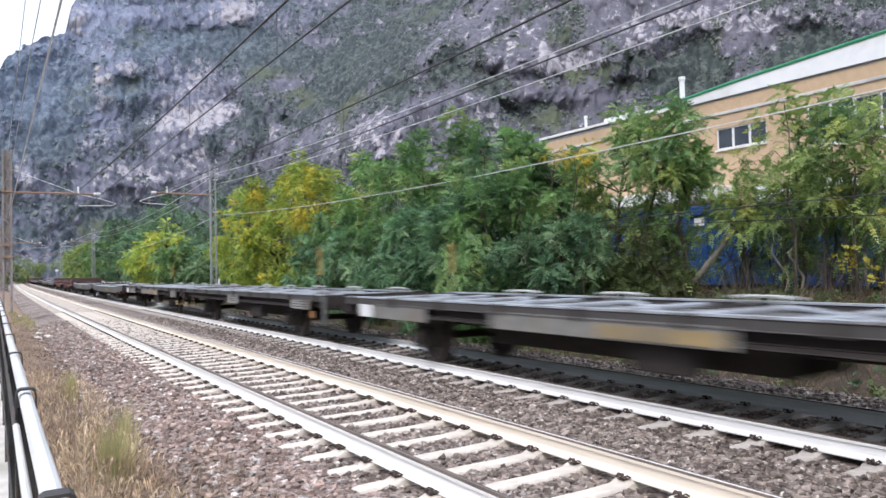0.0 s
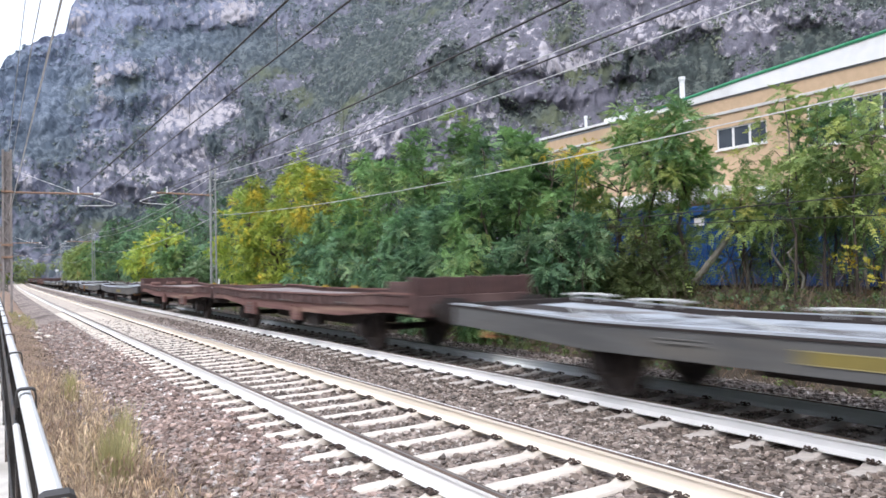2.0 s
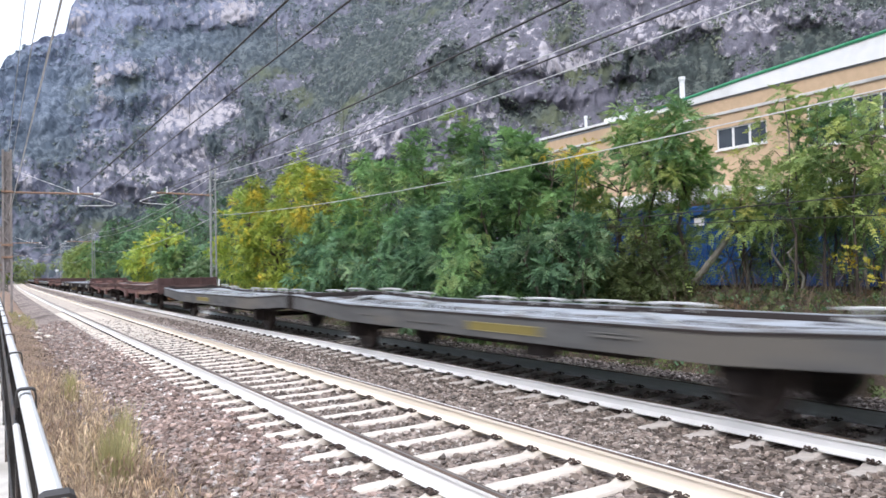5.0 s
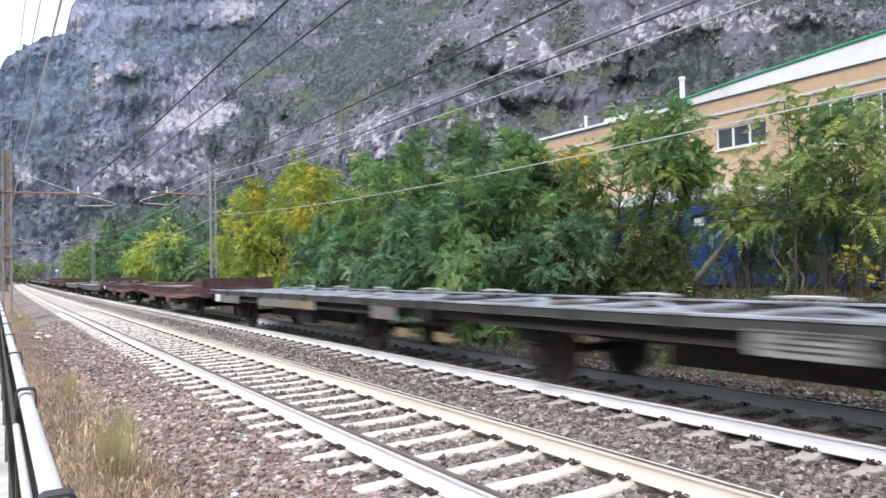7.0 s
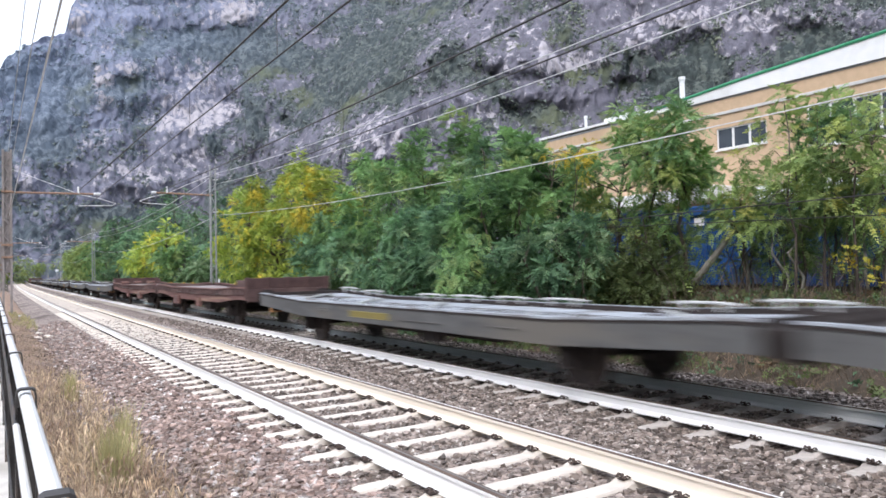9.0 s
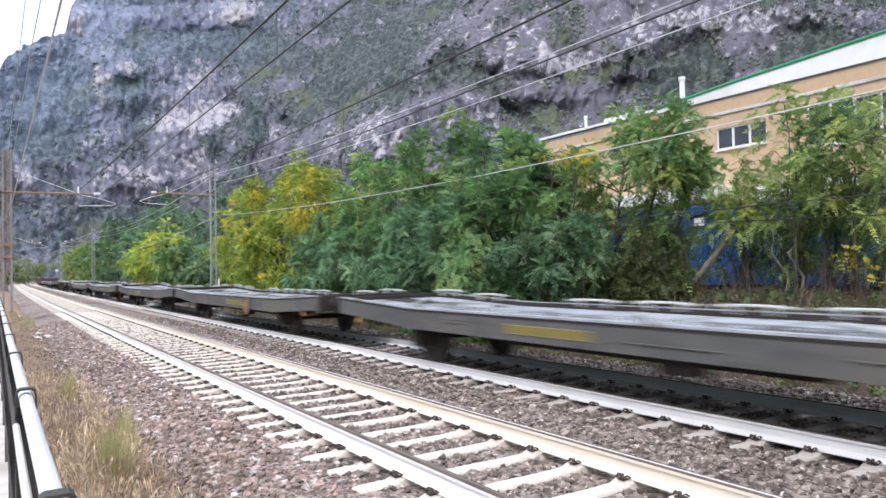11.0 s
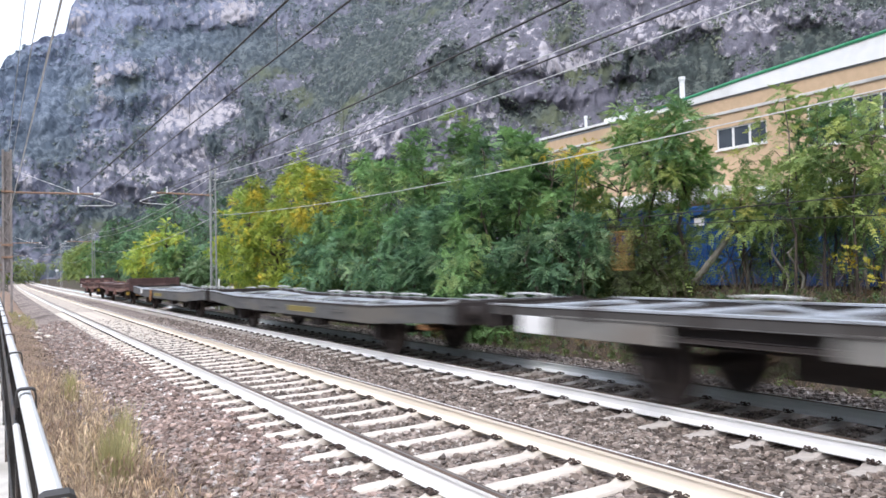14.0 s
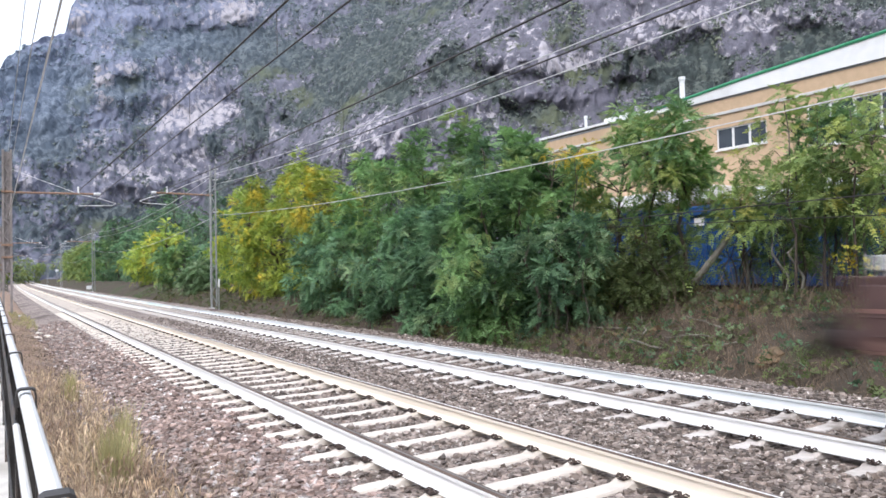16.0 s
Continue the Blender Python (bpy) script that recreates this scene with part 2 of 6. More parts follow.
pts = np.stack([cand[:, 0] + bend(cand[:, 1]), cand[:, 1], np.maximum(bed_z(cand[:, 0]), np.interp(cand[:, 0], [0.7, 0.95, 1.2, 1.36, 1.6], [0.03, -0.05, -0.12, -0.2, -0.4])) + rng.uniform(-0.012, 0.018, len(cand))], -1)
# the few hundred stones closest to the railing are pieces of their own
order = np.argsort(cand[:, 0] * 0.45 + cand[:, 1] * 0.89)
loose = np.zeros(len(cand), bool)
loose[order[:300]] = True
bed_ob = bpy.data.objects["ballast_bed"]
STONE_MESHES = []
for sv, sf in STONE_SHAPES:
    STONE_MESHES.append(mesh_from("stone", sv * np.array([1.0, 0.85, 0.68]) * 0.03, sf, M_STONE))
for i, q in enumerate(pts[loose]):
    k = float(rng.uniform(0.65, 1.3))
    share("stone", STONE_MESHES[i % len(STONE_MESHES)], bed_ob, pose(*[float(c) for c in q], float(rng.uniform(-30, 30)), 0, float(rng.uniform(0, 360))) @ Matrix.Scale(k, 4))
cand, pts = cand[~loose], pts[~loose]
shoulder = cand[:, 0] < 2.75 + rng.normal(0, 0.12, len(cand))
tagged(new("ballast_stones", stones("ballast_stones", pts[shoulder], 0.037, 4, M_STONE)), "loose reddish-brown crushed ballast stones on the shoulder", "ballast", kind="stuff")
tagged(new("ballast_stones", stones("ballast_stones", pts[~shoulder], 0.037, 5, M_STONE2)), "loose grey-brown crushed ballast stones between the rails", "ballast", kind="stuff")

# ---------------------------------------------------------------- tracks
RAIL_PROFILE = [(-0.075, 0.0), (-0.075, 0.011), (-0.03, 0.026), (-0.0095, 0.045), (-0.0085, 0.115), (-0.015, 0.126), (-0.0355, 0.134), (-0.0355, 0.158), (-0.028, 0.169), (-0.012, 0.172), (0.012, 0.172), (0.028, 0.169), (0.0355, 0.158), (0.0355, 0.134), (0.015, 0.126), (0.0085, 0.115), (0.0095, 0.045), (0.03, 0.026), (0.075, 0.011), (0.075, 0.0)]


def rail(parent, x, z, paint, head):
    v, f = ribbon([(x + a, z + b) for a, b in RAIL_PROFILE], stations())
    me = mesh_from("rail", v, f[:, ::-1], [paint, head, M_RAILSIDE])
    col = np.tile(np.arange(len(RAIL_PROFILE) - 1), len(stations()) - 1)
    me.polygons.foreach_set("material_index", np.where(col == 9, 1, np.where((col >= 7) & (col <= 11), 2, 0)).astype(np.int32))
    ob = new("rail", me)
    ob.parent = parent
    return ob


def sleeper_mesh(name, material):
    """A concrete sleeper, dished in the middle, with sloping flanks."""
    bm = B()
    prof = [(-1.25, -0.035), (-1.18, -0.022), (-0.93, -0.018), (-0.86, 0.012), (-0.64, 0.012), (-0.57, -0.018), (-0.3, -0.028), (0.3, -0.028), (0.57, -0.018), (0.64, 0.012), (0.86, 0.012), (0.93, -0.018), (1.18, -0.022), (1.25, -0.035)]
    rows = []
    for x, z in prof:
        rows.append([bm.verts.new((x, y, zz)) for y, zz in ((-0.12, -0.2), (-0.095, z - 0.034), (-0.082, z - 0.018), (0.082, z - 0.018), (0.095, z - 0.034), (0.12, -0.2))])
    for a, b in zip(rows, rows[1:]):
        for k in range(5):
            bm.faces.new((a[k], a[k + 1], b[k + 1], b[k]))
    bm.faces.new(rows[0][::-1])
    bm.faces.new(rows[-1])
    bmesh.ops.recalc_face_normals(bm, faces=bm.faces)
    me = bpy.data.meshes.new(name)
    bm.to_mesh(me)
    bm.free()
    me.materials.append(material)
    return me


def clip_mesh():
    """A sprung rail clip with its shoulder and screw."""
    bm = B()
    box(bm, -0.055, 0.03, -0.05, 0.05, -0.004, 0.018, 0.004)
    sweep(bm, [(0.045, -0.055, 0.022), (-0.01, -0.065, 0.075), (-0.06, -0.045, 0.05), (-0.03, 0.0, 0.078), (-0.06, 0.045, 0.05), (-0.01, 0.065, 0.075), (0.045, 0.055, 0.022)], 0.015, 5)
    tube(bm, (-0.02, 0, 0.0), (-0.02, 0, 0.092), 0.02, n=6)
    for v in bm.verts:
        v.co = Vector((v.co.x * 0.8, v.co.y * 0.8, v.co.z * 0.5))
    me = bpy.data.meshes.new("rail_clip")
    bm.to_mesh(me)
    bm.free()
    me.materials.append(M_CLIP)
    return me


CLIP = clip_mesh()


def joined(name, me, poses, parent, label):
    """Many copies of one small mesh joined into one."""
    v = np.array([p.co for p in me.vertices])
    fs = [list(p.vertices) for p in me.polygons]
    verts, faces = [], []
    for i, m in enumerate(poses):
        a = np.array(m)
        verts.append(v @ a[:3, :3].T + a[:3, 3])
        o = i * len(v)
        faces += [tuple(q + o for q in f) for f in fs]
    out = bpy.data.meshes.new(name)
    out.from_pydata(np.concatenate(verts).tolist(), [], faces)
    for m in me.materials:
        out.materials.append(m)
    ob = new(name, out)
    ob.parent = parent
    return tagged(ob, label, kind="stuff")


def track(cx, z, y0, paint, sl_mat, label):
    tr = tagged(new("railway_track"), label, "railway track", kind="structure")
    for s in (-1, 1):
        rail(tr, cx + s * GAUGE / 2, z, M_RAILPAINT3 if s > 0 and paint is M_RAILPAINT2 else M_RAILPAINT2 if s < 0 else paint, M_RAILGLINT if s > 0 else M_RAILHEAD)
    me = sleeper_mesh("sleeper", sl_mat)
    far_s, far_c = [], []
    for k in range(-40, 420):
        y = y0 + 0.6 * k
        if y > 250 or y < -20:
            continue
        b = float(bend(y))
        jig = pose(cx + b + random.uniform(-0.012, 0.012), y, z, 0, 0, random.uniform(-0.5, 0.5) - math.degrees(bend_angle(y)))
        near = 1 < y < 42
        if near:
            share("sleeper", me, tr, jig)
        else:
            far_s.append(jig)
        for s in (-1, 1):
            for side in (-1, 1):
                p = pose(cx + b + s * GAUGE / 2 + side * 0.098, y, z, 0, 0, 0 if side < 0 else 180)
                if 1 < y < 26 and side < 0:
                    share("rail_clip", CLIP, tr, p)
                elif 0 < y < 42:
                    far_c.append(p)
    joined("distant_sleepers", sleeper_mesh("distant_sleeper", M_SLEEPER3), far_s, tr, "pale concrete sleepers farther along the line")
    joined("distant_rail_clips", CLIP, far_c, tr, "dark rusty rail clips along the rails")
    return tr


track(NEAR_X, NEAR_Z, 12.233 - 0.6 * 20, M_RAILPAINT, M_SLEEPER, "railway track with cream-white painted rails on pale concrete sleepers")
track(FAR_X, FAR_Z, 12.007 - 0.6 * 20, M_RAILPAINT2, M_SLEEPER2, "railway track with white painted rails on stained concrete sleepers")


# ---------------------------------------------------------------- mountains
def value_noise(p, seed):
    """Smooth noise in -1..1 at points p, any number at once."""
    i = np.floor(p).astype(np.int64)
    f = p - i
    f = f * f * f * (f * (f * 6 - 15) + 10)

    def corner(dx, dy, dz):
        h = (i[:, 0] + dx) * 374761393 + (i[:, 1] + dy) * 668265263 + (i[:, 2] + dz) * 2147483647 + seed * 974711
        h = (h ^ (h >> 13)) * 1274126177 & 0xFFFFFFFF
        h = (h ^ (h >> 16)) * 2246822519 & 0xFFFFFFFF
        return (h ^ (h >> 15)) % 65536 / 32767.5 - 1

    def line(dy, dz):
        a = corner(0, dy, dz)
        return a + (corner(1, dy, dz) - a) * f[:, 0]

    def sheet(dz):
        a = line(0, dz)
        return a + (line(1, dz) - a) * f[:, 1]

    a = sheet(0)
    return a + (sheet(1) - a) * f[:, 2]


def layered(p, scale, seed, octaves=4, tall=1.0, gain=0.5):
    q, out, amp, total = p * np.array([scale, scale, scale / tall]), 0.0, 1.0, 0.0
    for k in range(octaves):
        out = out + amp * value_noise(q + 17.3 * k, seed + k)
        total += amp
        q, amp = q * 2.03, amp * gain
    return out / total


def mountain_material():
    """Limestone with pale faces, dark fissures and stains, overgrown with scrub and woods where plants took hold;
    bluish haze is painted in.
    """
    m = bpy.data.materials.new("limestone_and_scrub")
    m.use_nodes = True
    n, l = m.node_tree.nodes, m.node_tree.links
    b = n["Principled BSDF"]
    b.inputs["Roughness"].default_value, b.inputs["Specular IOR Level"].default_value = 0.95, 0.1
    co = n.new("ShaderNodeTexCoord")

    def mapped(stretch, off):
        mp = n.new("ShaderNodeMapping")
        mp.inputs["Scale"].default_value, mp.inputs["Location"].default_value = (1, 1, stretch), (off, off, off)
        l.new(co.outputs["Object"], mp.inputs["Vector"])
        return mp.outputs[0]

    def tex(scale, detail, stretch=1.0, rough=0.6, off=0.0, warp=0.0):
        t = n.new("ShaderNodeTexNoise")
        l.new(mapped(stretch, off), t.inputs["Vector"])
        t.inputs["Scale"].default_value, t.inputs["Detail"].default_value, t.inputs["Roughness"].default_value = scale, detail, rough
        t.inputs["Distortion"].default_value = warp
        return t.outputs["Fac"]

    def cells(scale, stretch=1.0, off=0.0, feature="F1"):
        t = n.new("ShaderNodeTexVoronoi")
        t.feature = feature
        t.inputs["Scale"].default_value = scale
        l.new(mapped(stretch, off), t.inputs["Vector"])
        return t

    def ramp(v, a, z, lo=0.0, hi=1.0):
        r = n.new("ShaderNodeMapRange")
        l.new(v, r.inputs["Value"])
        r.inputs["From Min"].default_value, r.inputs["From Max"].default_value = a, z
        r.inputs["To Min"].default_value, r.inputs["To Max"].default_value = lo, hi
        return r.outputs[0]

    def mix(f, a, z):
        x = n.new("ShaderNodeMix")
        x.data_type = "RGBA"
        l.new(f, x.inputs[0])
        for sock, c in ((x.inputs[6], a), (x.inputs[7], z)):
            if isinstance(c, tuple):
                sock.default_value = (*c, 1)
            else:
                l.new(c, sock)
        return x.outputs[2]

    def calc(op, a, z):
        x = n.new("ShaderNodeMath")
        x.operation = op
        for sock, v in zip(x.inputs, (a, z)):
            if isinstance(v, (int, float)):
                sock.default_value = v
            else:
                l.new(v, sock)
        return x.outputs[0]

    def layer(name):
        at = n.new("ShaderNodeAttribute")
        at.attribute_name = name
        return at.outputs["Fac"]

    # the farther side's bluish haze is mixed into the colours of rock and woods
    cover, bare, haze_tint = layer("cover"), layer("bare"), layer("haze_tint")
    # rock: grey with darker weathering, pale fresh faces in tall streaks, thin fissures with their shade painted dark
    grey = mix(ramp(tex(0.22, 8, 0.65, 0.68), 0.36, 0.62), mix(haze_tint, (0.098, 0.096, 0.119), (0.19, 0.218, 0.307)), mix(haze_tint, (0.17, 0.165, 0.201), (0.29, 0.32, 0.429)))
    fresh = mix(ramp(tex(0.3, 5, 0.3, 0.6, 40), 0.4, 0.65), (0.448, 0.419, 0.444), (0.315, 0.307, 0.343))
    face = calc("ADD", tex(0.2, 9, 0.75, 0.7, 50, 0.3), calc("MULTIPLY", bare, 0.125))
    rock = mix(ramp(face, 0.575, 0.635), grey, fresh)
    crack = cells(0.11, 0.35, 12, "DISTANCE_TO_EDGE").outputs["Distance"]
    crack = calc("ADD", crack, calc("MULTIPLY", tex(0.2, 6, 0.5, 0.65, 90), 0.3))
    rock = mix(ramp(crack, 0.12, 0.19), mix(haze_tint, (0.108, 0.110, 0.129), (0.149, 0.166, 0.207)), rock)
    # woods: crowns of single trees side by side, each of its own tone
    crowns = cells(0.3, 0.75, 30)
    tone = n.new("ShaderNodeSeparateColor")
    l.new(crowns.outputs["Color"], tone.inputs[0])
    leafy = mix(tone.outputs[0], mix(haze_tint, (0.050, 0.063, 0.064), (0.149, 0.185, 0.252)), mix(haze_tint, (0.122, 0.139, 0.124), (0.24, 0.287, 0.372)))
    leafy = mix(ramp(tex(0.33, 5, 0.8, 0.7, 20), 0.47, 0.57), leafy, mix(haze_tint, (0.043, 0.052, 0.052), (0.125, 0.156, 0.210)))
    leafy = mix(ramp(tex(0.013, 6, 1, 0.62, 10), 0.56, 0.64), leafy, mix(haze_tint, (0.108, 0.122, 0.079), (0.133, 0.156, 0.144)))
    ge, sx = n.new("ShaderNodeNewGeometry"), n.new("ShaderNodeSeparateXYZ")
    l.new(ge.outputs["Normal"], sx.inputs[0])
    grown = calc("ADD", calc("ADD", cover, calc("MULTIPLY", sx.outputs["Z"], 0.3)), calc("MULTIPLY", calc("SUBTRACT", tex(0.11, 9, 0.8, 0.68, 70), 0.5), 2.6))
    grown = calc("ADD", grown, calc("MULTIPLY", calc("SUBTRACT", tex(0.42, 5, 0.9, 0.7, 110), 0.5), 2.4))
    grown = calc("SUBTRACT", grown, calc("MULTIPLY", crowns.outputs["Distance"], 0.35))
    mask = ramp(grown, -0.06, 0.16)
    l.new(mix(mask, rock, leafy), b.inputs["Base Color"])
    stone = calc("ADD", calc("MULTIPLY", tex(0.2, 10, 0.7, 0.72, 33), 2.2), calc("MULTIPLY", ramp(crack, 0.0, 0.2), 0.6))
    tree_top = calc("SUBTRACT", 1.3, crowns.outputs["Distance"])
    hgt = n.new("ShaderNodeMix")
    l.new(mask, hgt.inputs[0])
    l.new(stone, hgt.inputs[2])
    l.new(calc("ADD", tree_top, calc("MULTIPLY", tex(0.6, 6, 1, 0.7, 5), 0.8)), hgt.inputs[3])
    bp = n.new("ShaderNodeBump")
    bp.inputs["Strength"].default_value, bp.inputs["Distance"].default_value = 0.36, 2.0
    l.new(hgt.outputs[0], bp.inputs["Height"])
    l.new(bp.outputs[0], b.inputs["Normal"])
    return m


M_MOUNTAIN = mountain_material()
M_SCRUB = mat("mountain_scrub", (0.076, 0.091, 0.090), (0.174, 0.198, 0.182), 1.3, 1.0, spread=0.4, bump=0.5, bscale=1.6, c3=(0.174, 0.195, 0.139), s3=0.012, lo3=0.55, hi3=0.7)
# paler copy of the scrub with bluish distance haze put into its colour
M_HAZE_SCRUB = mat("haze_tinted_mountain_scrub", (0.151, 0.184, 0.231), (0.256, 0.299, 0.353), 1.3, 1.0, spread=0.3, bump=0.5, bscale=1.6, c3=(0.197, 0.230, 0.227), s3=0.012, lo3=0.55, hi3=0.7)


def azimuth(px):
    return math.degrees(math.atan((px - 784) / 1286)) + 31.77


def build_mountain():
    az = np.concatenate([np.linspace(-30, -3, 30), np.linspace(-2.9, 66.5, 640), np.linspace(67, 98, 40)])
    na = len(az)
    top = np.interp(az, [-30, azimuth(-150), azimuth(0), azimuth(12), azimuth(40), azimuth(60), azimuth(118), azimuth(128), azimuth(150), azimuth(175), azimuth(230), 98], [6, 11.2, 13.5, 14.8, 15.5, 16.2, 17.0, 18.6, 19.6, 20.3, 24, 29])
    top = top + 0.16 * value_noise(np.stack([az * 1.3, 0 * az, 0 * az + 3], -1), 5) + 0.1 * value_noise(np.stack([az * 3.7, 0 * az, 0 * az + 9], -1), 6)
    ns = 252
    part_s, whole = np.linspace(0, 1, ns - 12), np.linspace(0, 1, 13)[1:]
    cap = np.minimum(top, 21.6)[:, None]
    hz = np.concatenate([cap * part_s[None, :], cap + (np.maximum(top[:, None] - cap, 0.02)) * whole[None, :]], 1)
    el = np.radians(hz)
    A = np.radians(az)[:, None] + 0 * el
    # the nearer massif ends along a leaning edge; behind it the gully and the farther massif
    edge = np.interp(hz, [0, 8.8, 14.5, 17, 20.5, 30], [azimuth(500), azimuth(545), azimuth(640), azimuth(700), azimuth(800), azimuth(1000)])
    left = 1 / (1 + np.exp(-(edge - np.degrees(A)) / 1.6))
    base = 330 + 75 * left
    # share of haze painted into the colours, growing leftwards and up the face
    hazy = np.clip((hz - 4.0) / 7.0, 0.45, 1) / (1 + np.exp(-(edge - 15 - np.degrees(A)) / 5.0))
    r = base + 0.4 * base * np.tan(el)
    flat = np.stack([r * np.sin(A), r * np.cos(A), r * np.tan(el)], -1).reshape(-1, 3)
    shape = base.shape
    sway = np.stack([layered(flat, 0.03, 61, 3), layered(flat, 0.03, 67, 3), layered(flat, 0.03, 71, 3)], -1)
    bent = flat + 5 * sway

    def field(scale, seed, octaves, tall=1.0, gain=0.5):
        return layered(bent, scale, seed, octaves, tall, gain).reshape(shape)

    big = field(0.012, 3, 3)
    # rounded buttresses with sharp clefts between them, at three sizes
    butt = np.abs(field(0.024, 11, 3, 2.2))
    rib = np.abs(field(0.07, 19, 3, 4.5))
    knob = field(0.16, 29, 3, 4.0, 0.6)
    crag = 1 - np.abs(field(0.22, 37, 3, 4.5, 0.6)) * 2.2
    fine = field(0.42, 41, 1, 1.3)
    height = flat[:, 2].reshape(shape)
    warp = height + 26 * big + 12 * butt
    ph = (warp / 27.0) % 1.0
    ledge = (np.floor(warp / 27.0) + np.clip((ph - 0.62) / 0.38, 0, 1)) * 27.0
    # woods, bare pale cliffs that stand forward, gullies that cut back: placed by picture position to fit the camera's
    # view
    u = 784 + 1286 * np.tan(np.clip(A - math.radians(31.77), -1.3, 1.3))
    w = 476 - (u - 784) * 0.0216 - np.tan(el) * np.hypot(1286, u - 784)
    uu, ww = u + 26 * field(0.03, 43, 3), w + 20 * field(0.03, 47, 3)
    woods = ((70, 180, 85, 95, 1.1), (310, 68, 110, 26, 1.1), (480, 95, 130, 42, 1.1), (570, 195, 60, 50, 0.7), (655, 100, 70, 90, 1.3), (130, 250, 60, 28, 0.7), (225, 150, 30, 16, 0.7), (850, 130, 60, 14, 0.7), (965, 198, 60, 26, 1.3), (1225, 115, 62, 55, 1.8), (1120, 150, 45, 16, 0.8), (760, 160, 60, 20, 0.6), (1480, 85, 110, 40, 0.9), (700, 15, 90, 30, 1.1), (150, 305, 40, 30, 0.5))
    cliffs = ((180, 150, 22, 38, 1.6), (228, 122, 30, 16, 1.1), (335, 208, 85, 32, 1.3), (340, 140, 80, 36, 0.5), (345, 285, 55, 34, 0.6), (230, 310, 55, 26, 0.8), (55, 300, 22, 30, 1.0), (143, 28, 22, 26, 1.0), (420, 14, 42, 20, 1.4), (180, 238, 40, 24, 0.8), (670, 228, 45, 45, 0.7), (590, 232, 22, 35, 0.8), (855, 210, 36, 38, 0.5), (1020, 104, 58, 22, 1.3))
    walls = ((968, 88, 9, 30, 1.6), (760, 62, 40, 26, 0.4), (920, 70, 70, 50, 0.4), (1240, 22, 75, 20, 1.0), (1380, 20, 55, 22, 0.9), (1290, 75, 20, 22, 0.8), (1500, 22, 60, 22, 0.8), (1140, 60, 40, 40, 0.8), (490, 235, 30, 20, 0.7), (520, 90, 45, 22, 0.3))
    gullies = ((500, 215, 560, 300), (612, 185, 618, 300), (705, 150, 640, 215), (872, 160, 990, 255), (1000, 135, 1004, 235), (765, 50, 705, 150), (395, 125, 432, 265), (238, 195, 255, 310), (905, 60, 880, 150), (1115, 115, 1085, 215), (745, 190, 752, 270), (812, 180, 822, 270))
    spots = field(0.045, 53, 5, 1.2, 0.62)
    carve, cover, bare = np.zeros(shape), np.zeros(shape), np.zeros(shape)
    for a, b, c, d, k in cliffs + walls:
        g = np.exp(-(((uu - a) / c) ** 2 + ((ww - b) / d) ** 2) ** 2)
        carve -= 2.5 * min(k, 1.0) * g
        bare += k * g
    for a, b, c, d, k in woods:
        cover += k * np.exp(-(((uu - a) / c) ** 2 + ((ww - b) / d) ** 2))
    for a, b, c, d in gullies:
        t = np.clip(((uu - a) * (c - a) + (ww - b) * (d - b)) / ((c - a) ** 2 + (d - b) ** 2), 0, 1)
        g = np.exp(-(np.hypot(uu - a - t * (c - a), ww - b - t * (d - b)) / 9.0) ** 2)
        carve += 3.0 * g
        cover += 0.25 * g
    # plants in clefts and on ledges, whose colour also stands for crease shade; steep pale faces stay bare
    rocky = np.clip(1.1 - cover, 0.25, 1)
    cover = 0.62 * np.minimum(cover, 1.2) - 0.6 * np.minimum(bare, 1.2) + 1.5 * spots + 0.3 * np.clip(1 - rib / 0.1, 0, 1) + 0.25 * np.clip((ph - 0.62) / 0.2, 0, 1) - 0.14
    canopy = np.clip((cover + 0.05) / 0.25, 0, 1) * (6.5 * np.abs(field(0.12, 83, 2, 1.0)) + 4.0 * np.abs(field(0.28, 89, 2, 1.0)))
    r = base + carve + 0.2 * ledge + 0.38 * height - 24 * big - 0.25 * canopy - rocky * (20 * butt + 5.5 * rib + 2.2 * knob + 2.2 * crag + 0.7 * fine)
    height = r * np.tan(el)
    height = height + 0.75 * canopy
    height[:, 0] -= 3.0
    v = np.stack([r * np.sin(A), r * np.cos(A), height], -1)
    # the summit runs back from its edge
    v = np.concatenate([v, v[:, -1:, :] * np.array([1.25, 1.25, 0.98]), v[:, -1:, :] * np.array([1.7, 1.7, 0.1])], 1)
    n = v.shape[1]
    i = np.arange(na - 1)[:, None] * n + np.arange(n - 1)[None, :]
    f = np.stack([i, i + n, i + n + 1, i + 1], -1).reshape(-1, 4)
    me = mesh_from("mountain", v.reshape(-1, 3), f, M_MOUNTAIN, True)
    for name, val in (("cover", cover), ("bare", bare), ("haze_tint", hazy)):
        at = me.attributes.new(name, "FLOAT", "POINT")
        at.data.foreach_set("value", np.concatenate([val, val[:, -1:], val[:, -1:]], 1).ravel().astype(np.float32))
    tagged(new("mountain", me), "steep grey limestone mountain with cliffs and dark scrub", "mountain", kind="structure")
    # bushes and small trees clinging to it
    rg = np.random.default_rng(8)
    seen = (np.degrees(A) > -2) & (np.degrees(A) < 68) & (hz > 4.5) & (hz < 21.5)
    c, cc, ch = v[:, :ns][seen], cover[seen], hazy[seen]
    keep = rg.uniform(0, 1, len(c)) < np.clip(0.005 + 0.15 * (cc > -0.12) * (cc < 0.4), 0, 1)
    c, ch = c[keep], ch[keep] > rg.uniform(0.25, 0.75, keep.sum())
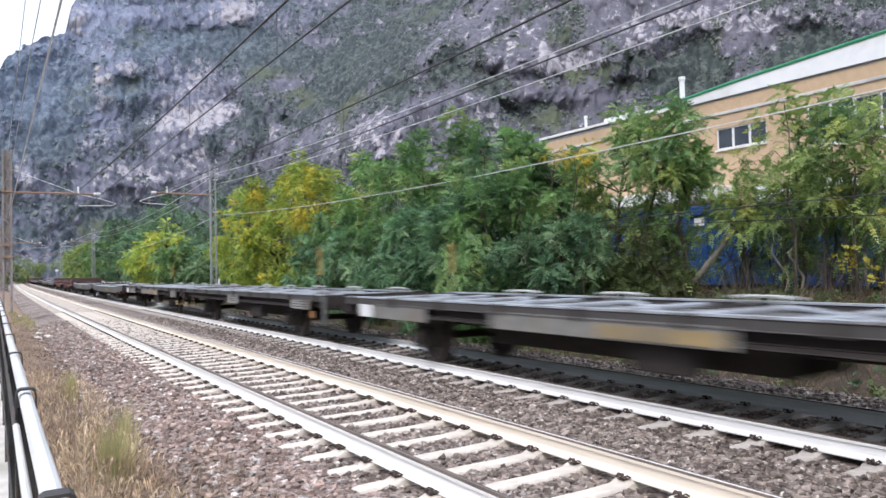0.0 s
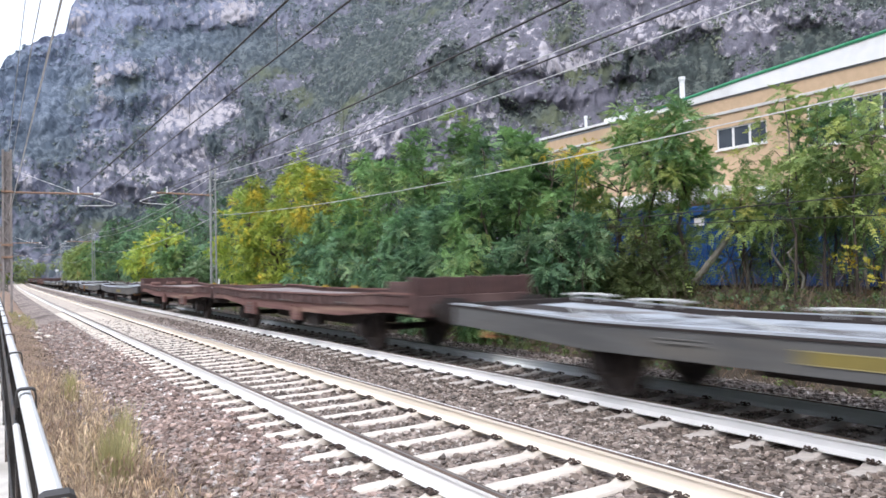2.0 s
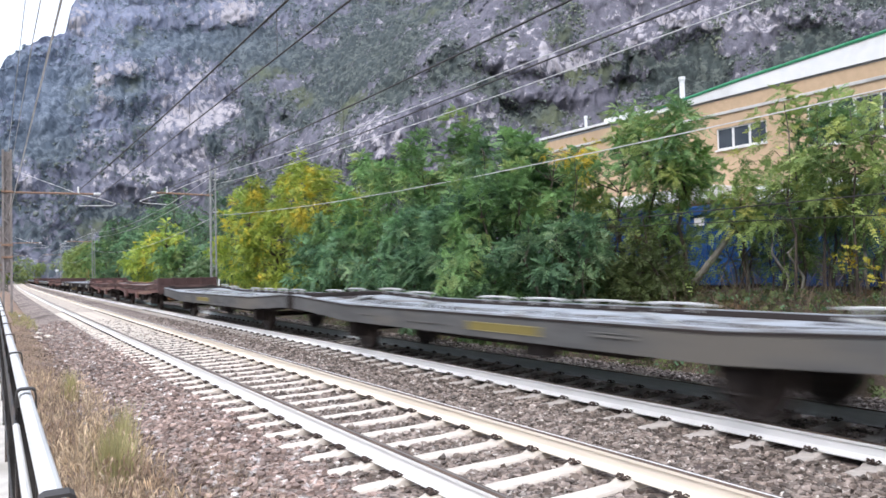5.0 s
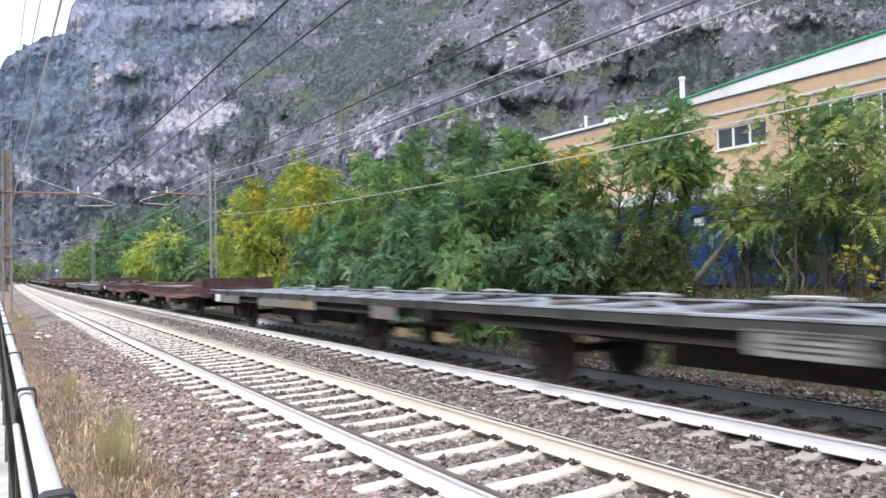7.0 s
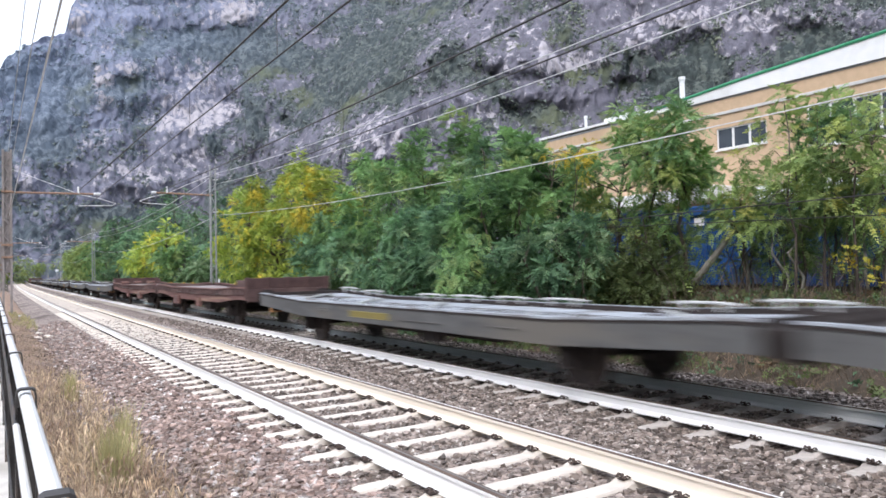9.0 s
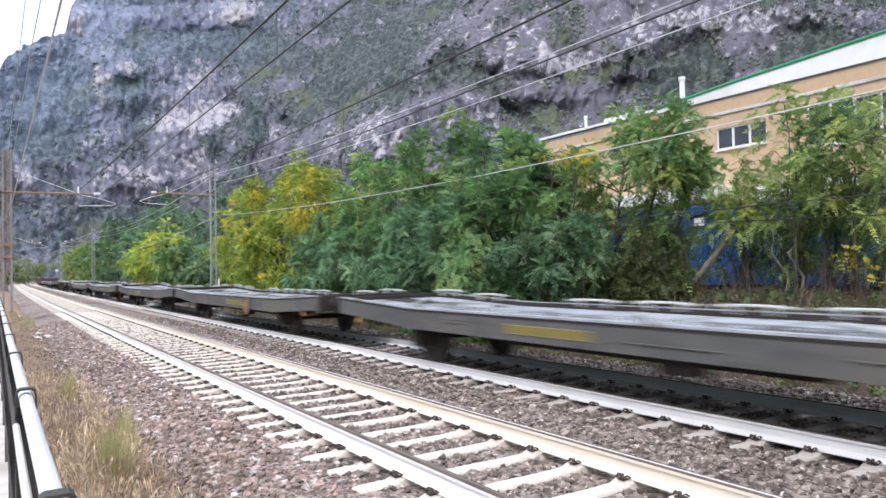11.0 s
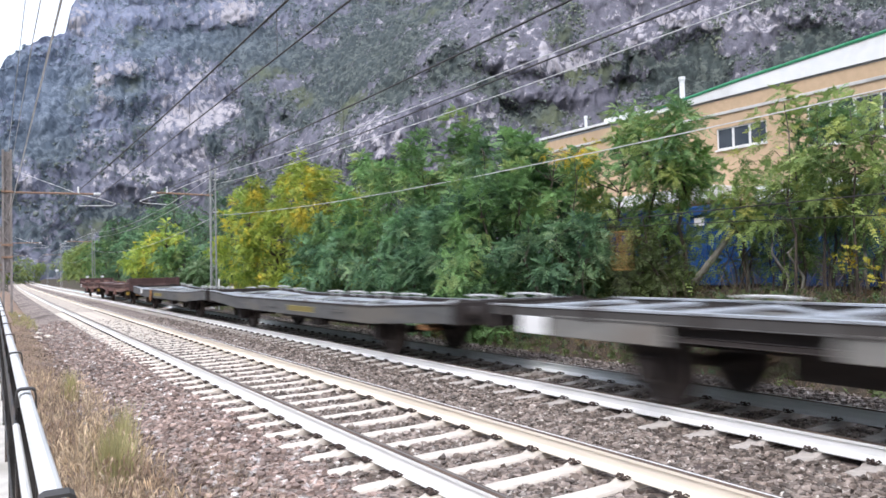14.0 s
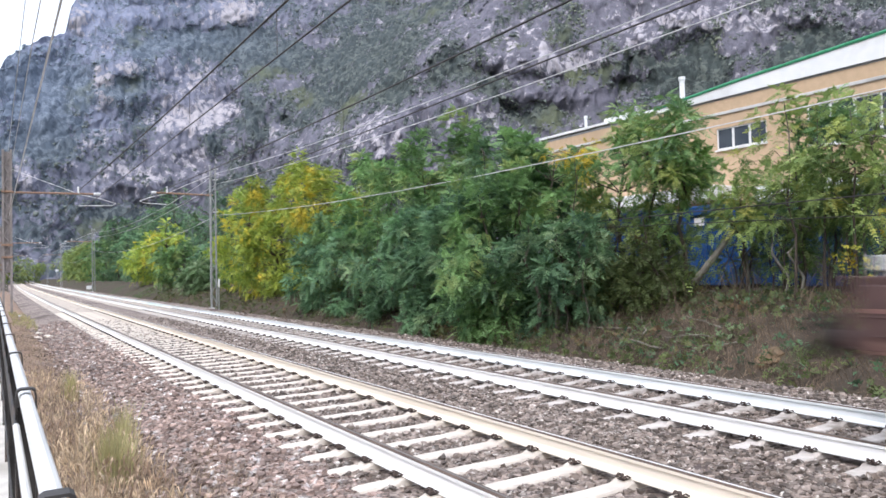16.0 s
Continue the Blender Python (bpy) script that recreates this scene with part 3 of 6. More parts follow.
    for side, material, label in ((False, M_SCRUB, "dark green bushes and small trees on the mountain"), (True, M_HAZE_SCRUB, "bushes and small trees on the farther mountain side, tinted as by haze")):
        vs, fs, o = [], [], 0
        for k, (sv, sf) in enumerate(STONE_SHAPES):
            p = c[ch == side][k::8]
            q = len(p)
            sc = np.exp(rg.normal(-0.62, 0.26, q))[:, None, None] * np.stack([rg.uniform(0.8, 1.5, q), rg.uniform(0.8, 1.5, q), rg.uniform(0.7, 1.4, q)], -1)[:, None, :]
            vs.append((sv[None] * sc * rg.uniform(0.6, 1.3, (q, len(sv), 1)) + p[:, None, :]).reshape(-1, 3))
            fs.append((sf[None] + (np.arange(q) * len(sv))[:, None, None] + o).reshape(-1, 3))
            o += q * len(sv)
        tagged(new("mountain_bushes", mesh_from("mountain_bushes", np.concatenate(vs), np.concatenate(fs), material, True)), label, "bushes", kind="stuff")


build_mountain()


def valley_side():
    """A plain unseen slope, added to close the place behind the railing and hold back low sky light."""
    az = np.radians(np.linspace(97, 330.5, 90))
    up = np.linspace(0, 1, 14)
    A, U = np.meshgrid(az, up, indexing="ij")
    r = 300 + 230 * U
    pos = np.stack([r * np.sin(A), r * np.cos(A), 0 * A], -1).reshape(-1, 3)
    bump_ = layered(pos, 0.01, 97, 4).reshape(A.shape)
    z = (185 + 60 * value_noise(np.stack([A.ravel() * 2, 0 * A.ravel(), 0 * A.ravel() + 7], -1), 99).reshape(A.shape)) * U ** 0.85 + 18 * bump_ * U - 3
    v = np.stack([r * np.sin(A), r * np.cos(A), z], -1)
    i = np.arange(len(az) - 1)[:, None] * 14 + np.arange(13)[None, :]
    f = np.stack([i, i + 14, i + 15, i + 1], -1).reshape(-1, 4)
    tagged(new("valley_side", mesh_from("valley_side", v.reshape(-1, 3), f, M_SCRUB, True)), "unseen dark slope added behind the railing to block low sky light", "mountain", kind="structure")


valley_side()

# ---------------------------------------------------------------- works building beyond the trees
M_OCHRE = mat("ochre_render", (0.6, 0.44, 0.29), (0.55, 0.4, 0.26), 3, 0.9, bump=0.15, bscale=40, c3=(0.52, 0.38, 0.25), s3=0.3, where="Object")
M_WHITEMETAL = mat("white_sheet_metal", (0.86, 0.86, 0.86), (0.82, 0.83, 0.84), 2, 0.45, c3=(0.7, 0.7, 0.69), s3=0.4)
M_GREENEDGE = mat("green_metal_edge", (0.06, 0.32, 0.16), (0.05, 0.26, 0.13), 4, 0.5)
M_FRAME = mat("white_window_frame", (0.78, 0.78, 0.77), (0.72, 0.72, 0.71), 8, 0.45)
M_PALEWALL = mat("pale_wall", (0.62, 0.61, 0.6), (0.55, 0.54, 0.53), 2, 0.85, c3=(0.45, 0.44, 0.43), s3=0.5)
M_GLASS = mat("dark_window_glass", (0.055, 0.066, 0.085), (0.07, 0.082, 0.1), 1, 0.06, spec=0.8)
M_ROOF = mat("grey_roofing", (0.3, 0.3, 0.3), (0.24, 0.24, 0.24), 3, 0.8)


def works_building():
    b = tagged(new("works_building"), "long ochre works building with white fascia and green roof edge", "building")
    X = 34.0
    y0, y1, zb = -30.0, 41.0, 0.9
    # wall in pieces round its openings: (y from, y to, z from, z to)
    wins = [(22.9, 25.95, 7.98, 9.15), (12.6, 20.7, 7.35, 9.35), (3.0, 10.4, 7.35, 9.35), (28.6, 31.4, 7.98, 9.15)]
    doors = [(12.0, 22.0, zb, 5.0), (27.0, 33.0, zb, 5.0)]

    def wall(ya, yb, za, zc):
        bm = B()
        box(bm, X, X + 0.3, ya, yb, za, zc)
        part("wall", bm, M_OCHRE, b)

    edges = sorted({y0, y1, *[w[0] for w in wins], *[w[1] for w in wins], *[d[0] for d in doors], *[d[1] for d in doors]})
    for ya, yb in zip(edges, edges[1:]):
        m = (ya + yb) / 2
        gaps = sorted([(za, zc) for a, c, za, zc in wins + doors if a < m < c])
        z = zb
        for za, zc in gaps:
            if za > z:
                wall(ya, yb, z, za)
            z = zc
        wall(ya, yb, z, 10.75)
    for (xa, xb, ya, yb) in ((X + 0.3, X + 22, y1 - 0.3, y1), (X + 0.3, X + 22, y0, y0 + 0.3), (X + 21.7, X + 22, y0 + 0.3, y1 - 0.3)):
        bm = B()
        box(bm, xa, xb, ya, yb, zb, 10.75)
        part("wall", bm, M_OCHRE, b)
    bm = B()
    box(bm, X + 0.05, X + 22, y0, y1, 10.754, 10.95)
    part("roof", bm, M_ROOF, b)
    # fascia that grows towards the gable's middle, with its green edge
    ys = [30.2, 24.7, 17.3, 3.0, -12.0]
    zs = [11.02, 11.45, 11.87, 12.75, 13.6]
    bm = B()
    lo = [bm.verts.new((X - 0.12, y, 10.82)) for y in ys]
    up = [bm.verts.new((X - 0.12, y, z)) for y, z in zip(ys, zs)]
    lo2 = [bm.verts.new((X + 0.2, y, 10.82)) for y in ys]
    up2 = [bm.verts.new((X + 0.2, y, z)) for y, z in zip(ys, zs)]
    for i in range(len(ys) - 1):
        for q in ((lo[i], lo[i + 1], up[i + 1], up[i]), (up[i], up[i + 1], up2[i + 1], up2[i]), (lo2[i + 1], lo2[i], up2[i], up2[i + 1]), (lo[i + 1], lo[i], lo2[i], lo2[i + 1])):
            bm.faces.new(q)
    bm.faces.new((lo[0], up[0], up2[0], lo2[0]))
    bm.faces.new((lo[-1], lo2[-1], up2[-1], up[-1]))
    bmesh.ops.recalc_face_normals(bm, faces=bm.faces)
    part("fascia", bm, M_WHITEMETAL, b, "white sheet metal fascia")
    bm = B()
    sweep(bm, [(X - 0.12, y, z + 0.05) for y, z in zip(ys, zs)], 0.085, 6)
    part("roof_edge", bm, M_GREENEDGE, b, "green metal roof edge")
    bm = B()
    box(bm, X - 0.1, X + 0.34, 30.2, y1 + 0.1, 10.96, 11.12)
    part("parapet_cap", bm, M_WHITEMETAL, b, "white parapet cap")
    bm = B()
    box(bm, X - 0.09, X - 0.003, y0, y1, 9.88, 10.04, 0.02)
    part("string_course", bm, M_PALEWALL, b, "pale string course")
    bm = B()
    box(bm, X - 0.02, X - 0.004, y0, y1, 10.72, 10.81)
    part("eaves_line", bm, M_ROOF, b, "dark line below the fascia")
    for ya, yb, za, zc in wins:
        w = new("window")
        w.parent = b
        bm = B()
        for q in ((ya, yb, za, za + 0.09), (ya, yb, zc - 0.07, zc), (ya, ya + 0.07, za + 0.09, zc - 0.07), (yb - 0.07, yb, za + 0.09, zc - 0.07)):
            box(bm, X + 0.05, X + 0.14, *q)
        part("frame", bm, M_FRAME, w)
        k = max(3, round((yb - ya) / 1.1))
        for j in range(k):
            p0, p1 = ya + (yb - ya) * j / k, ya + (yb - ya) * (j + 1) / k
            bm = B()
            box(bm, X + 0.1, X + 0.115, p0 + 0.03, p1 - 0.03, za + 0.05, zc - 0.04)
            part("pane", bm, M_GLASS, w)
            if j:
                bm = B()
                box(bm, X + 0.03, X + 0.13, p0 - 0.055, p0 + 0.055, za + 0.09, zc - 0.07)
                part("mullion", bm, M_FRAME, w)
        bm = B()
        box(bm, X - 0.12, X + 0.05, ya - 0.05, yb + 0.05, za - 0.09, za - 0.004)
        part("sill", bm, M_FRAME, w)
        bm = B()
        box(bm, X + 1.2, X + 1.25, ya - 1, yb + 1, za - 1, zc + 0.6)
        part("blind", bm, M_ROOF, w)
    # canopy over the yard doors
    for ya, yb, za, zc in ((24.5, 34.0, 5.15, 5.85), (4.0, 22.2, 4.75, 5.5)):
        bm = B()
        box(bm, X - 2.2, X - 0.01, ya, yb, za, zc, 0.03)
        part("canopy", bm, M_WHITEMETAL, b, "white canopy over the yard doors")
    for ya, yb, za, zc in doors:
        bm = B()
        box(bm, X + 0.12, X + 0.2, ya, yb, za, zc)
        part("yard_door", bm, M_ROOF, b)
    # flues and vents on the roof
    for x, y, r, za, zc in ((X + 0.5, 28.6, 0.15, 10.95, 12.75), (X + 0.6, 36.9, 0.1, 10.95, 12.05)):
        bm = B()
        tube(bm, (x, y, za), (x, y, zc), r, n=14)
        tube(bm, (x, y, zc - 0.18), (x, y, zc), r * 1.3, n=14)
        part("flue", bm, M_WHITEMETAL, b, "white metal flue")
    for y in (33.2, 34.6):
        bm = B()
        box(bm, X + 0.4, X + 1.5, y - 0.5, y + 0.5, 10.95, 11.5, 0.12)
        part("roof_vent", bm, M_WHITEMETAL, b, "white roof vent")


works_building()

M_BLUE = mat("blue_container_paint", (0.022, 0.078, 0.225), (0.018, 0.058, 0.17), 3, 0.5, c3=(0.06, 0.08, 0.13), s3=0.9)
M_BLUE2 = mat("dark_blue_container_paint", (0.018, 0.052, 0.16), (0.014, 0.038, 0.115), 3, 0.55, c3=(0.05, 0.045, 0.06), s3=0.9)


def container(x, y0, y1, h, material, label, z=0.96, lip=0.14):
    """An open-top roll-off container: ribbed walls with a rolled top edge, on skids."""
    c = tagged(new("roll_off_container"), label, "container", "containers in the yard")
    c.location = (x, (y0 + y1) / 2, z)
    L, W = (y1 - y0) / 2, 2.4
    for xa, xb, ya, yb in ((0, 0.05, -L, L), (W - 0.05, W, -L, L), (0.05, W - 0.05, -L, -L + 0.05), (0.05, W - 0.05, L - 0.05, L)):
        bm = B()
        box(bm, xa, xb, ya, yb, 0.18, h)
        part("side_wall", bm, material, c)
    bm = B()
    box(bm, 0.05, W - 0.05, -L + 0.05, L - 0.05, 0.18, 0.24)
    part("floor_plate", bm, material, c)
    for xa, xb in ((-0.06, 0.08), (W - 0.08, W + 0.06)):
        bm = B()
        box(bm, xa - 0.05 * (lip > 0.2), xb, -L - 0.05, L + 0.05, h + 0.142 - lip, h + 0.14, 0.03)
        part("top_edge", bm, material, c)
    k = int(L * 2 / 0.75)
    for j in range(k + 1):
        y = -L + 0.06 + j * (2 * L - 0.12) / k
        bm = B()
        box(bm, -0.08, -0.001, y - 0.06, y + 0.06, 0.2, h - 0.003, 0.015)
        part("rib", bm, material, c)
    for xx in (0.5, W - 0.5):
        bm = B()
        box(bm, xx - 0.09, xx + 0.09, -L, L, 0.0, 0.178)
        part("skid", bm, M_DARKMETAL, c)
    bm = B()
    box(bm, -0.1, -0.082, 0.0, 0.34, h - 0.46, h - 0.22)
    part("label_plate", bm, M_PALEWALL, c, "small pale label plate")
    return c


M_DARKMETAL = mat("dark_metal", (0.03, 0.03, 0.032), (0.05, 0.048, 0.048), 8, 0.6)
container(18.0, 13.4, 15.0, 2.4, M_BLUE, "bright blue open steel waste container in the yard", lip=0.3)
container(18.6, 16.2, 22.0, 2.5, M_BLUE2, "dark blue ribbed steel waste container in the yard")
container(18.0, 6.6, 12.4, 2.35, M_BLUE2, "dark blue ribbed steel waste container behind the shrubs")
container(18.3, -0.6, 6.0, 2.35, M_BLUE, "blue ribbed steel waste container behind the shrubs")

# ---------------------------------------------------------------- railing and path on the near side
M_GALV = mat("pale_galvanised_pipe", (0.72, 0.72, 0.71), (0.62, 0.62, 0.61), 5, 0.42, c3=(0.55, 0.55, 0.56), s3=1.5, stretch=(1, 0.3, 1))
M_BLACKSTEEL = mat("black_painted_steel", (0.03, 0.028, 0.027), (0.05, 0.045, 0.042), 14, 0.55, c3=(0.09, 0.06, 0.045), s3=3)
M_MAST = mat("galvanised_mast", (0.36, 0.37, 0.37), (0.28, 0.285, 0.29), 5, 0.6, metal=0.2)
M_POLE = mat("weathered_brown_mast", (0.3, 0.265, 0.25), (0.23, 0.205, 0.195), 5, 0.85)
M_ARM = mat("rusty_orange_arm", (0.33, 0.215, 0.15), (0.26, 0.165, 0.115), 6, 0.8)
M_INSUL = mat("white_insulator", (0.75, 0.76, 0.77), (0.66, 0.67, 0.68), 8, 0.25)
M_WIRE = mat("dark_copper_wire", (0.035, 0.033, 0.033), (0.05, 0.045, 0.042), 3, 0.6)
M_CABLE = mat("pale_aluminium_wire", (0.68, 0.68, 0.69), (0.58, 0.58, 0.59), 3, 0.5)

bm = B()
box(bm, -3.2, 0.26, -8, 60, -0.3, 0.05, 0.01)
tagged(part("path_slab", bm, M_PATH), "pale worn concrete path behind the railing", "path", kind="structure")


M_SOIL = mat("reddish_dry_soil", (0.34, 0.235, 0.165), (0.24, 0.165, 0.12), 9, 1.0, bump=0.8, bscale=14, c3=(0.17, 0.125, 0.11), s3=1.6)
sv, sf = ribbon([(0.265, 0.02), (0.45, 0.035), (0.7, 0.03), (0.95, -0.05), (1.2, -0.12), (1.36, -0.2), (1.6, -0.34)], np.concatenate([np.arange(-6, 40, 0.5), np.arange(40, 121, 8)]))
sv[:, 0] += np.where(sv[:, 0] > 0.8, 1, 0) * np.array([0.1 * noise.noise((0, q[1] * 1.7, 3)) for q in sv])
sv[:, 2] += np.array([0.03 * noise.noise((q[0] * 3, q[1] * 2.2, 7)) for q in sv])
tagged(new("verge_soil", mesh_from("verge_soil", sv, sf, M_SOIL, True)), "bare reddish dry soil between path and ballast", "verge", kind="structure")


def railing():
    f = tagged(new("pipe_railing"), "pale pipe handrail on dark steel posts beside the track", "railing")
    X, Z = 0.132, 1.2
    bm = B()
    sweep(bm, [(X, y, Z) for y in (-4, 1, 3, 6, 12, 24, 40)], 0.029, 12)
    part("handrail", bm, M_GALV, f, "pale galvanised handrail")
    bm = B()
    sweep(bm, [(X - 0.05, y, 1.14) for y in (-4, 0, 3.7)], 0.014, 10)
    part("brace_pipe", bm, M_GALV, f, "thin pale brace pipe")
    for z, w in ((1.06, 0.05), (0.5, 0.03)):
        bm = B()
        box(bm, X - 0.052, X - 0.04, -4, 40, z - w, z + w, 0.003)
        part("flat_rail", bm, M_BLACKSTEEL, f, "dark flat steel rail")
    y = -1.985
    while y < 40:
        bm = B()
        # an inverted strap that hoops over the handrail, two flat legs down to the path
        path = [(-0.038, 0.0), (-0.038, Z + 0.01), (-0.033, Z + 0.038), (-0.022, Z + 0.046), (0.022, Z + 0.046), (0.033, Z + 0.038), (0.038, Z + 0.01), (0.038, 0.0)]
        for (xa, za), (xb, zb) in zip(path, path[1:]):
            v = []
            for (x, z) in ((xa, za), (xb, zb)):
                nx = 1 + (0.008 / 0.038)
                zz = z + (0.009 if z > Z + 0.02 else 0)
                v.append([bm.verts.new((X + x, y - 0.03, z)), bm.verts.new((X + x, y + 0.03, z)), bm.verts.new((X + x * nx, y + 0.03, zz)), bm.verts.new((X + x * nx, y - 0.03, zz))])
            for k in range(4):
                bm.faces.new((v[0][k], v[0][(k + 1) % 4], v[1][(k + 1) % 4], v[1][k]))
        bmesh.ops.remove_doubles(bm, verts=bm.verts, dist=0.0001)
        bmesh.ops.recalc_face_normals(bm, faces=bm.faces)
        box(bm, X - 0.0365, X + 0.0365, y - 0.012, y + 0.012, 0.0, Z - 0.034)
        part("post", bm, M_BLACKSTEEL, f)
        y += 2.02
    return f


railing()

# ---------------------------------------------------------------- overhead line: masts, arms and wires
def lattice_mast(x, y, h, label):
    m = tagged(new("catenary_mast"), label, "catenary mast", "masts along the line")
    m.location = (x, y, float(ground_z(x, y)) if x > 9 else -0.1)
    for s in (-1, 1):
        bm = B()
        box(bm, s * 0.14 - 0.03 - 0.015 * (s < 0), s * 0.14 + 0.03 + 0.015 * (s < 0), -0.08, 0.08, 0, h, 0.01)
        part("leg", bm, M_MAST, m)
    n = int(h / 0.55)
    for k in range(n):
        bm = B()
        s = 1 if k % 2 else -1
        for yy in (-0.075, 0.075):
            sweep(bm, [(-s * 0.12, yy, 0.3 + k * 0.55), (s * 0.12, yy, 0.3 + (k + 1) * 0.55 - 0.1)], 0.016, 4)
        part("lacing", bm, M_MAST, m)
    bm = B()
    box(bm, -0.26, 0.26, -0.26, 0.26, -0.4, 0.03, 0.03)
    part("footing", bm, M_PALEWALL, m, "concrete footing")
    return m


def solid_mast(x, y, h):
    m = tagged(new("catenary_mast"), "brown weathered lattice catenary mast beside the near track", "catenary mast", "masts along the line")
    m.location = (x, y, -0.35)
    for s in (-1, 1):
        bm = B()
        box(bm, s * 0.17 - 0.05, s * 0.17 + 0.05, -0.1, 0.1, 0, h, 0.01)
        part("leg", bm, M_POLE, m)
    bm = B()
    box(bm, -0.121, 0.121, -0.02, 0.02, 2.4, h - 0.1)
    part("web", bm, M_POLE, m)
    for k in range(int((h - 2.2) / 0.42)):
        bm = B()
        s = 1 if k % 2 else -1
        for yy in (-0.09, 0.09):
            sweep(bm, [(-s * 0.14, yy, 2.1 + k * 0.42), (s * 0.14, yy, 2.1 + (k + 1) * 0.42)], 0.028, 4)
        part("lacing", bm, M_POLE, m)
    for z in (h - 2.1, h - 4.7, h - 5.3):
        bm = B()
        box(bm, -0.24, 0.24, -0.13, 0.13, z, z + 0.1, 0.01)
        part("band", bm, M_ARM, m, "rusty band")
    bm = B()
    box(bm, -0.45, 0.6, -0.45, 0.45, 0.0, 0.3, 0.03)
    part("footing", bm, M_PALEWALL, m, "concrete footing")
    return m


def arm(mast, z, reach, side):
    """The cantilever: a tube held by a tie, a steady arm under it, insulators at either end."""
    bm = B()
    tube(bm, (0, 0, z), (side * reach, 0, z + 0.05), 0.05, n=8)
    part("cantilever", bm, M_ARM, mast, "rust-orange cantilever tube")
    bm = B()
    sweep(bm, [(side * reach * 0.78, 0, z + 0.03), (side * reach * 1.05, 0, z - 0.18), (side * reach * 1.25, 0, z - 0.42), (side * reach * 1.2, 0, z - 0.52), (side * reach * 0.8, 0, z - 0.58)], 0.022, 6)
    part("steady_arm", bm, M_CABLE, mast)
    bm = B()
    tube(bm, (side * reach * 0.8, 0, z + 0.05), (side * reach * 0.8, 0, z + 0.4), 0.05, n=8)
    part("insulator", bm, M_INSUL, mast)
    bm = B()
    tube(bm, (side * reach * 0.98, 0, z + 0.05), (side * reach * 1.06, 0, z + 0.05), 0.075, n=8)
    part("insulator", bm, M_INSUL, mast)
    bm = B()
    sweep(bm, [(0, 0, z + 1.2), (side * reach * 0.75, 0, z + 0.1)], 0.016, 5)
    part("tie", bm, M_CABLE, mast)


MAST_Y = [-19.0, 41.1, 101.0, 161.0, 221.0]
for y in MAST_Y:
    b = float(bend(y))
    m = lattice_mast(10.4 + b, y, 7.95, "grey galvanised lattice catenary mast at the foot of the bank")
    arm(m, 6.28, 3.05, -1)
    for z in (7.75, 7.15, 5.35):
        bm = B()
        sweep(bm, [(0.0, 0, z), (0.16, 0, z), (0.3, 0, z + 0.02)], 0.03, 6)
        part("bracket", bm, M_INSUL, m)
    m = solid_mast(0.55 + b, y, 8.4)
    arm(m, 6.32, 3.9, 1)


def wire(name, label, pts, r, material):
    bm = B()
    sweep(bm, pts, r, 5)
    return tagged(part(name, bm, material), label, "overhead wire")


def span(x0, z0, x1, z1, ya, yb, sag, n=14):
    out = []
    for k in range(n + 1):
        t = k / n
        y = ya + (yb - ya) * t
        out.append((x0 + (x1 - x0) * t + float(bend(y)), y, z0 + (z1 - z0) * t - 4 * sag * t * (1 - t)))
    return out


def run(x, z, sag):
    pts = []
    for ya, yb in zip([-79.0] + MAST_Y, MAST_Y + [281.0]):
        pts += span(x, z, x, z, ya, yb, sag)[:-1]
    return pts


wire("contact_wire", "dark copper contact wire over the near track", run(3.82, 5.2, 0.02), 0.014, M_WIRE)
wire("messenger_wire", "dark messenger wire over the near track", run(3.82, 6.32, 0.4), 0.02, M_WIRE)
wire("contact_wire", "dark copper contact wire over the far track", run(7.62, 5.14, 0.02), 0.014, M_WIRE)
wire("messenger_wire", "dark messenger wire over the far track", run(7.62, 6.3, 0.4), 0.02, M_WIRE)
for z, sag in ((7.4, 0.87), (6.8, 0.78), (5.05, 0.92)):
    wire("feeder_wire", "pale aluminium feeder wire strung along the lattice masts", run(10.6, z, sag), 0.011, M_CABLE)
wire("feeder_wire", "pale feeder wire strung along the brown masts", run(0.6, 4.65, 0.04), 0.013, M_CABLE)
wire("feeder_wire", "pale feeder wire strung along the brown masts", run(0.6, 7.9, 0.25), 0.01, M_CABLE)
wire("stay_wire", "pale wire sloping up to a brown mast", [(0.67, 8.0, 6.05), (0.67, 16.0, 6.4), (0.8, 41.0, 7.5)], 0.01, M_CABLE)
wire("telephone_cable", "black cable slung low through the trackside trees", [(12.0, -4.0, 2.62), (12.0, 6.05, 2.83), (12.0, 12.0, 2.82), (12.0, 24.0, 2.7)], 0.012, M_WIRE)
wire("telephone_cable", "black cable slung low through the trackside trees", [(12.0, -4.0, 2.3), (12.0, 6.05, 2.49), (12.0, 12.2, 2.66), (12.0, 24.0, 2.6)], 0.008, M_WIRE)
# droppers between messenger and contact wire
for x in (3.82, 7.62):
    for k in range(9):
        y = -13 + 6.0 * k
        t = (y + 19) / 60
        bm = B()
        tube(bm, (x + float(bend(y)), y, 5.2 if x < 5 else 5.14), (x + float(bend(y)), y, 6.31 - 4 * 0.4 * t * (1 - t)), 0.006, n=4)
        tagged(part("dropper", bm, M_WIRE), "thin dark dropper between messenger and contact wire", "dropper", "droppers of the overhead line")

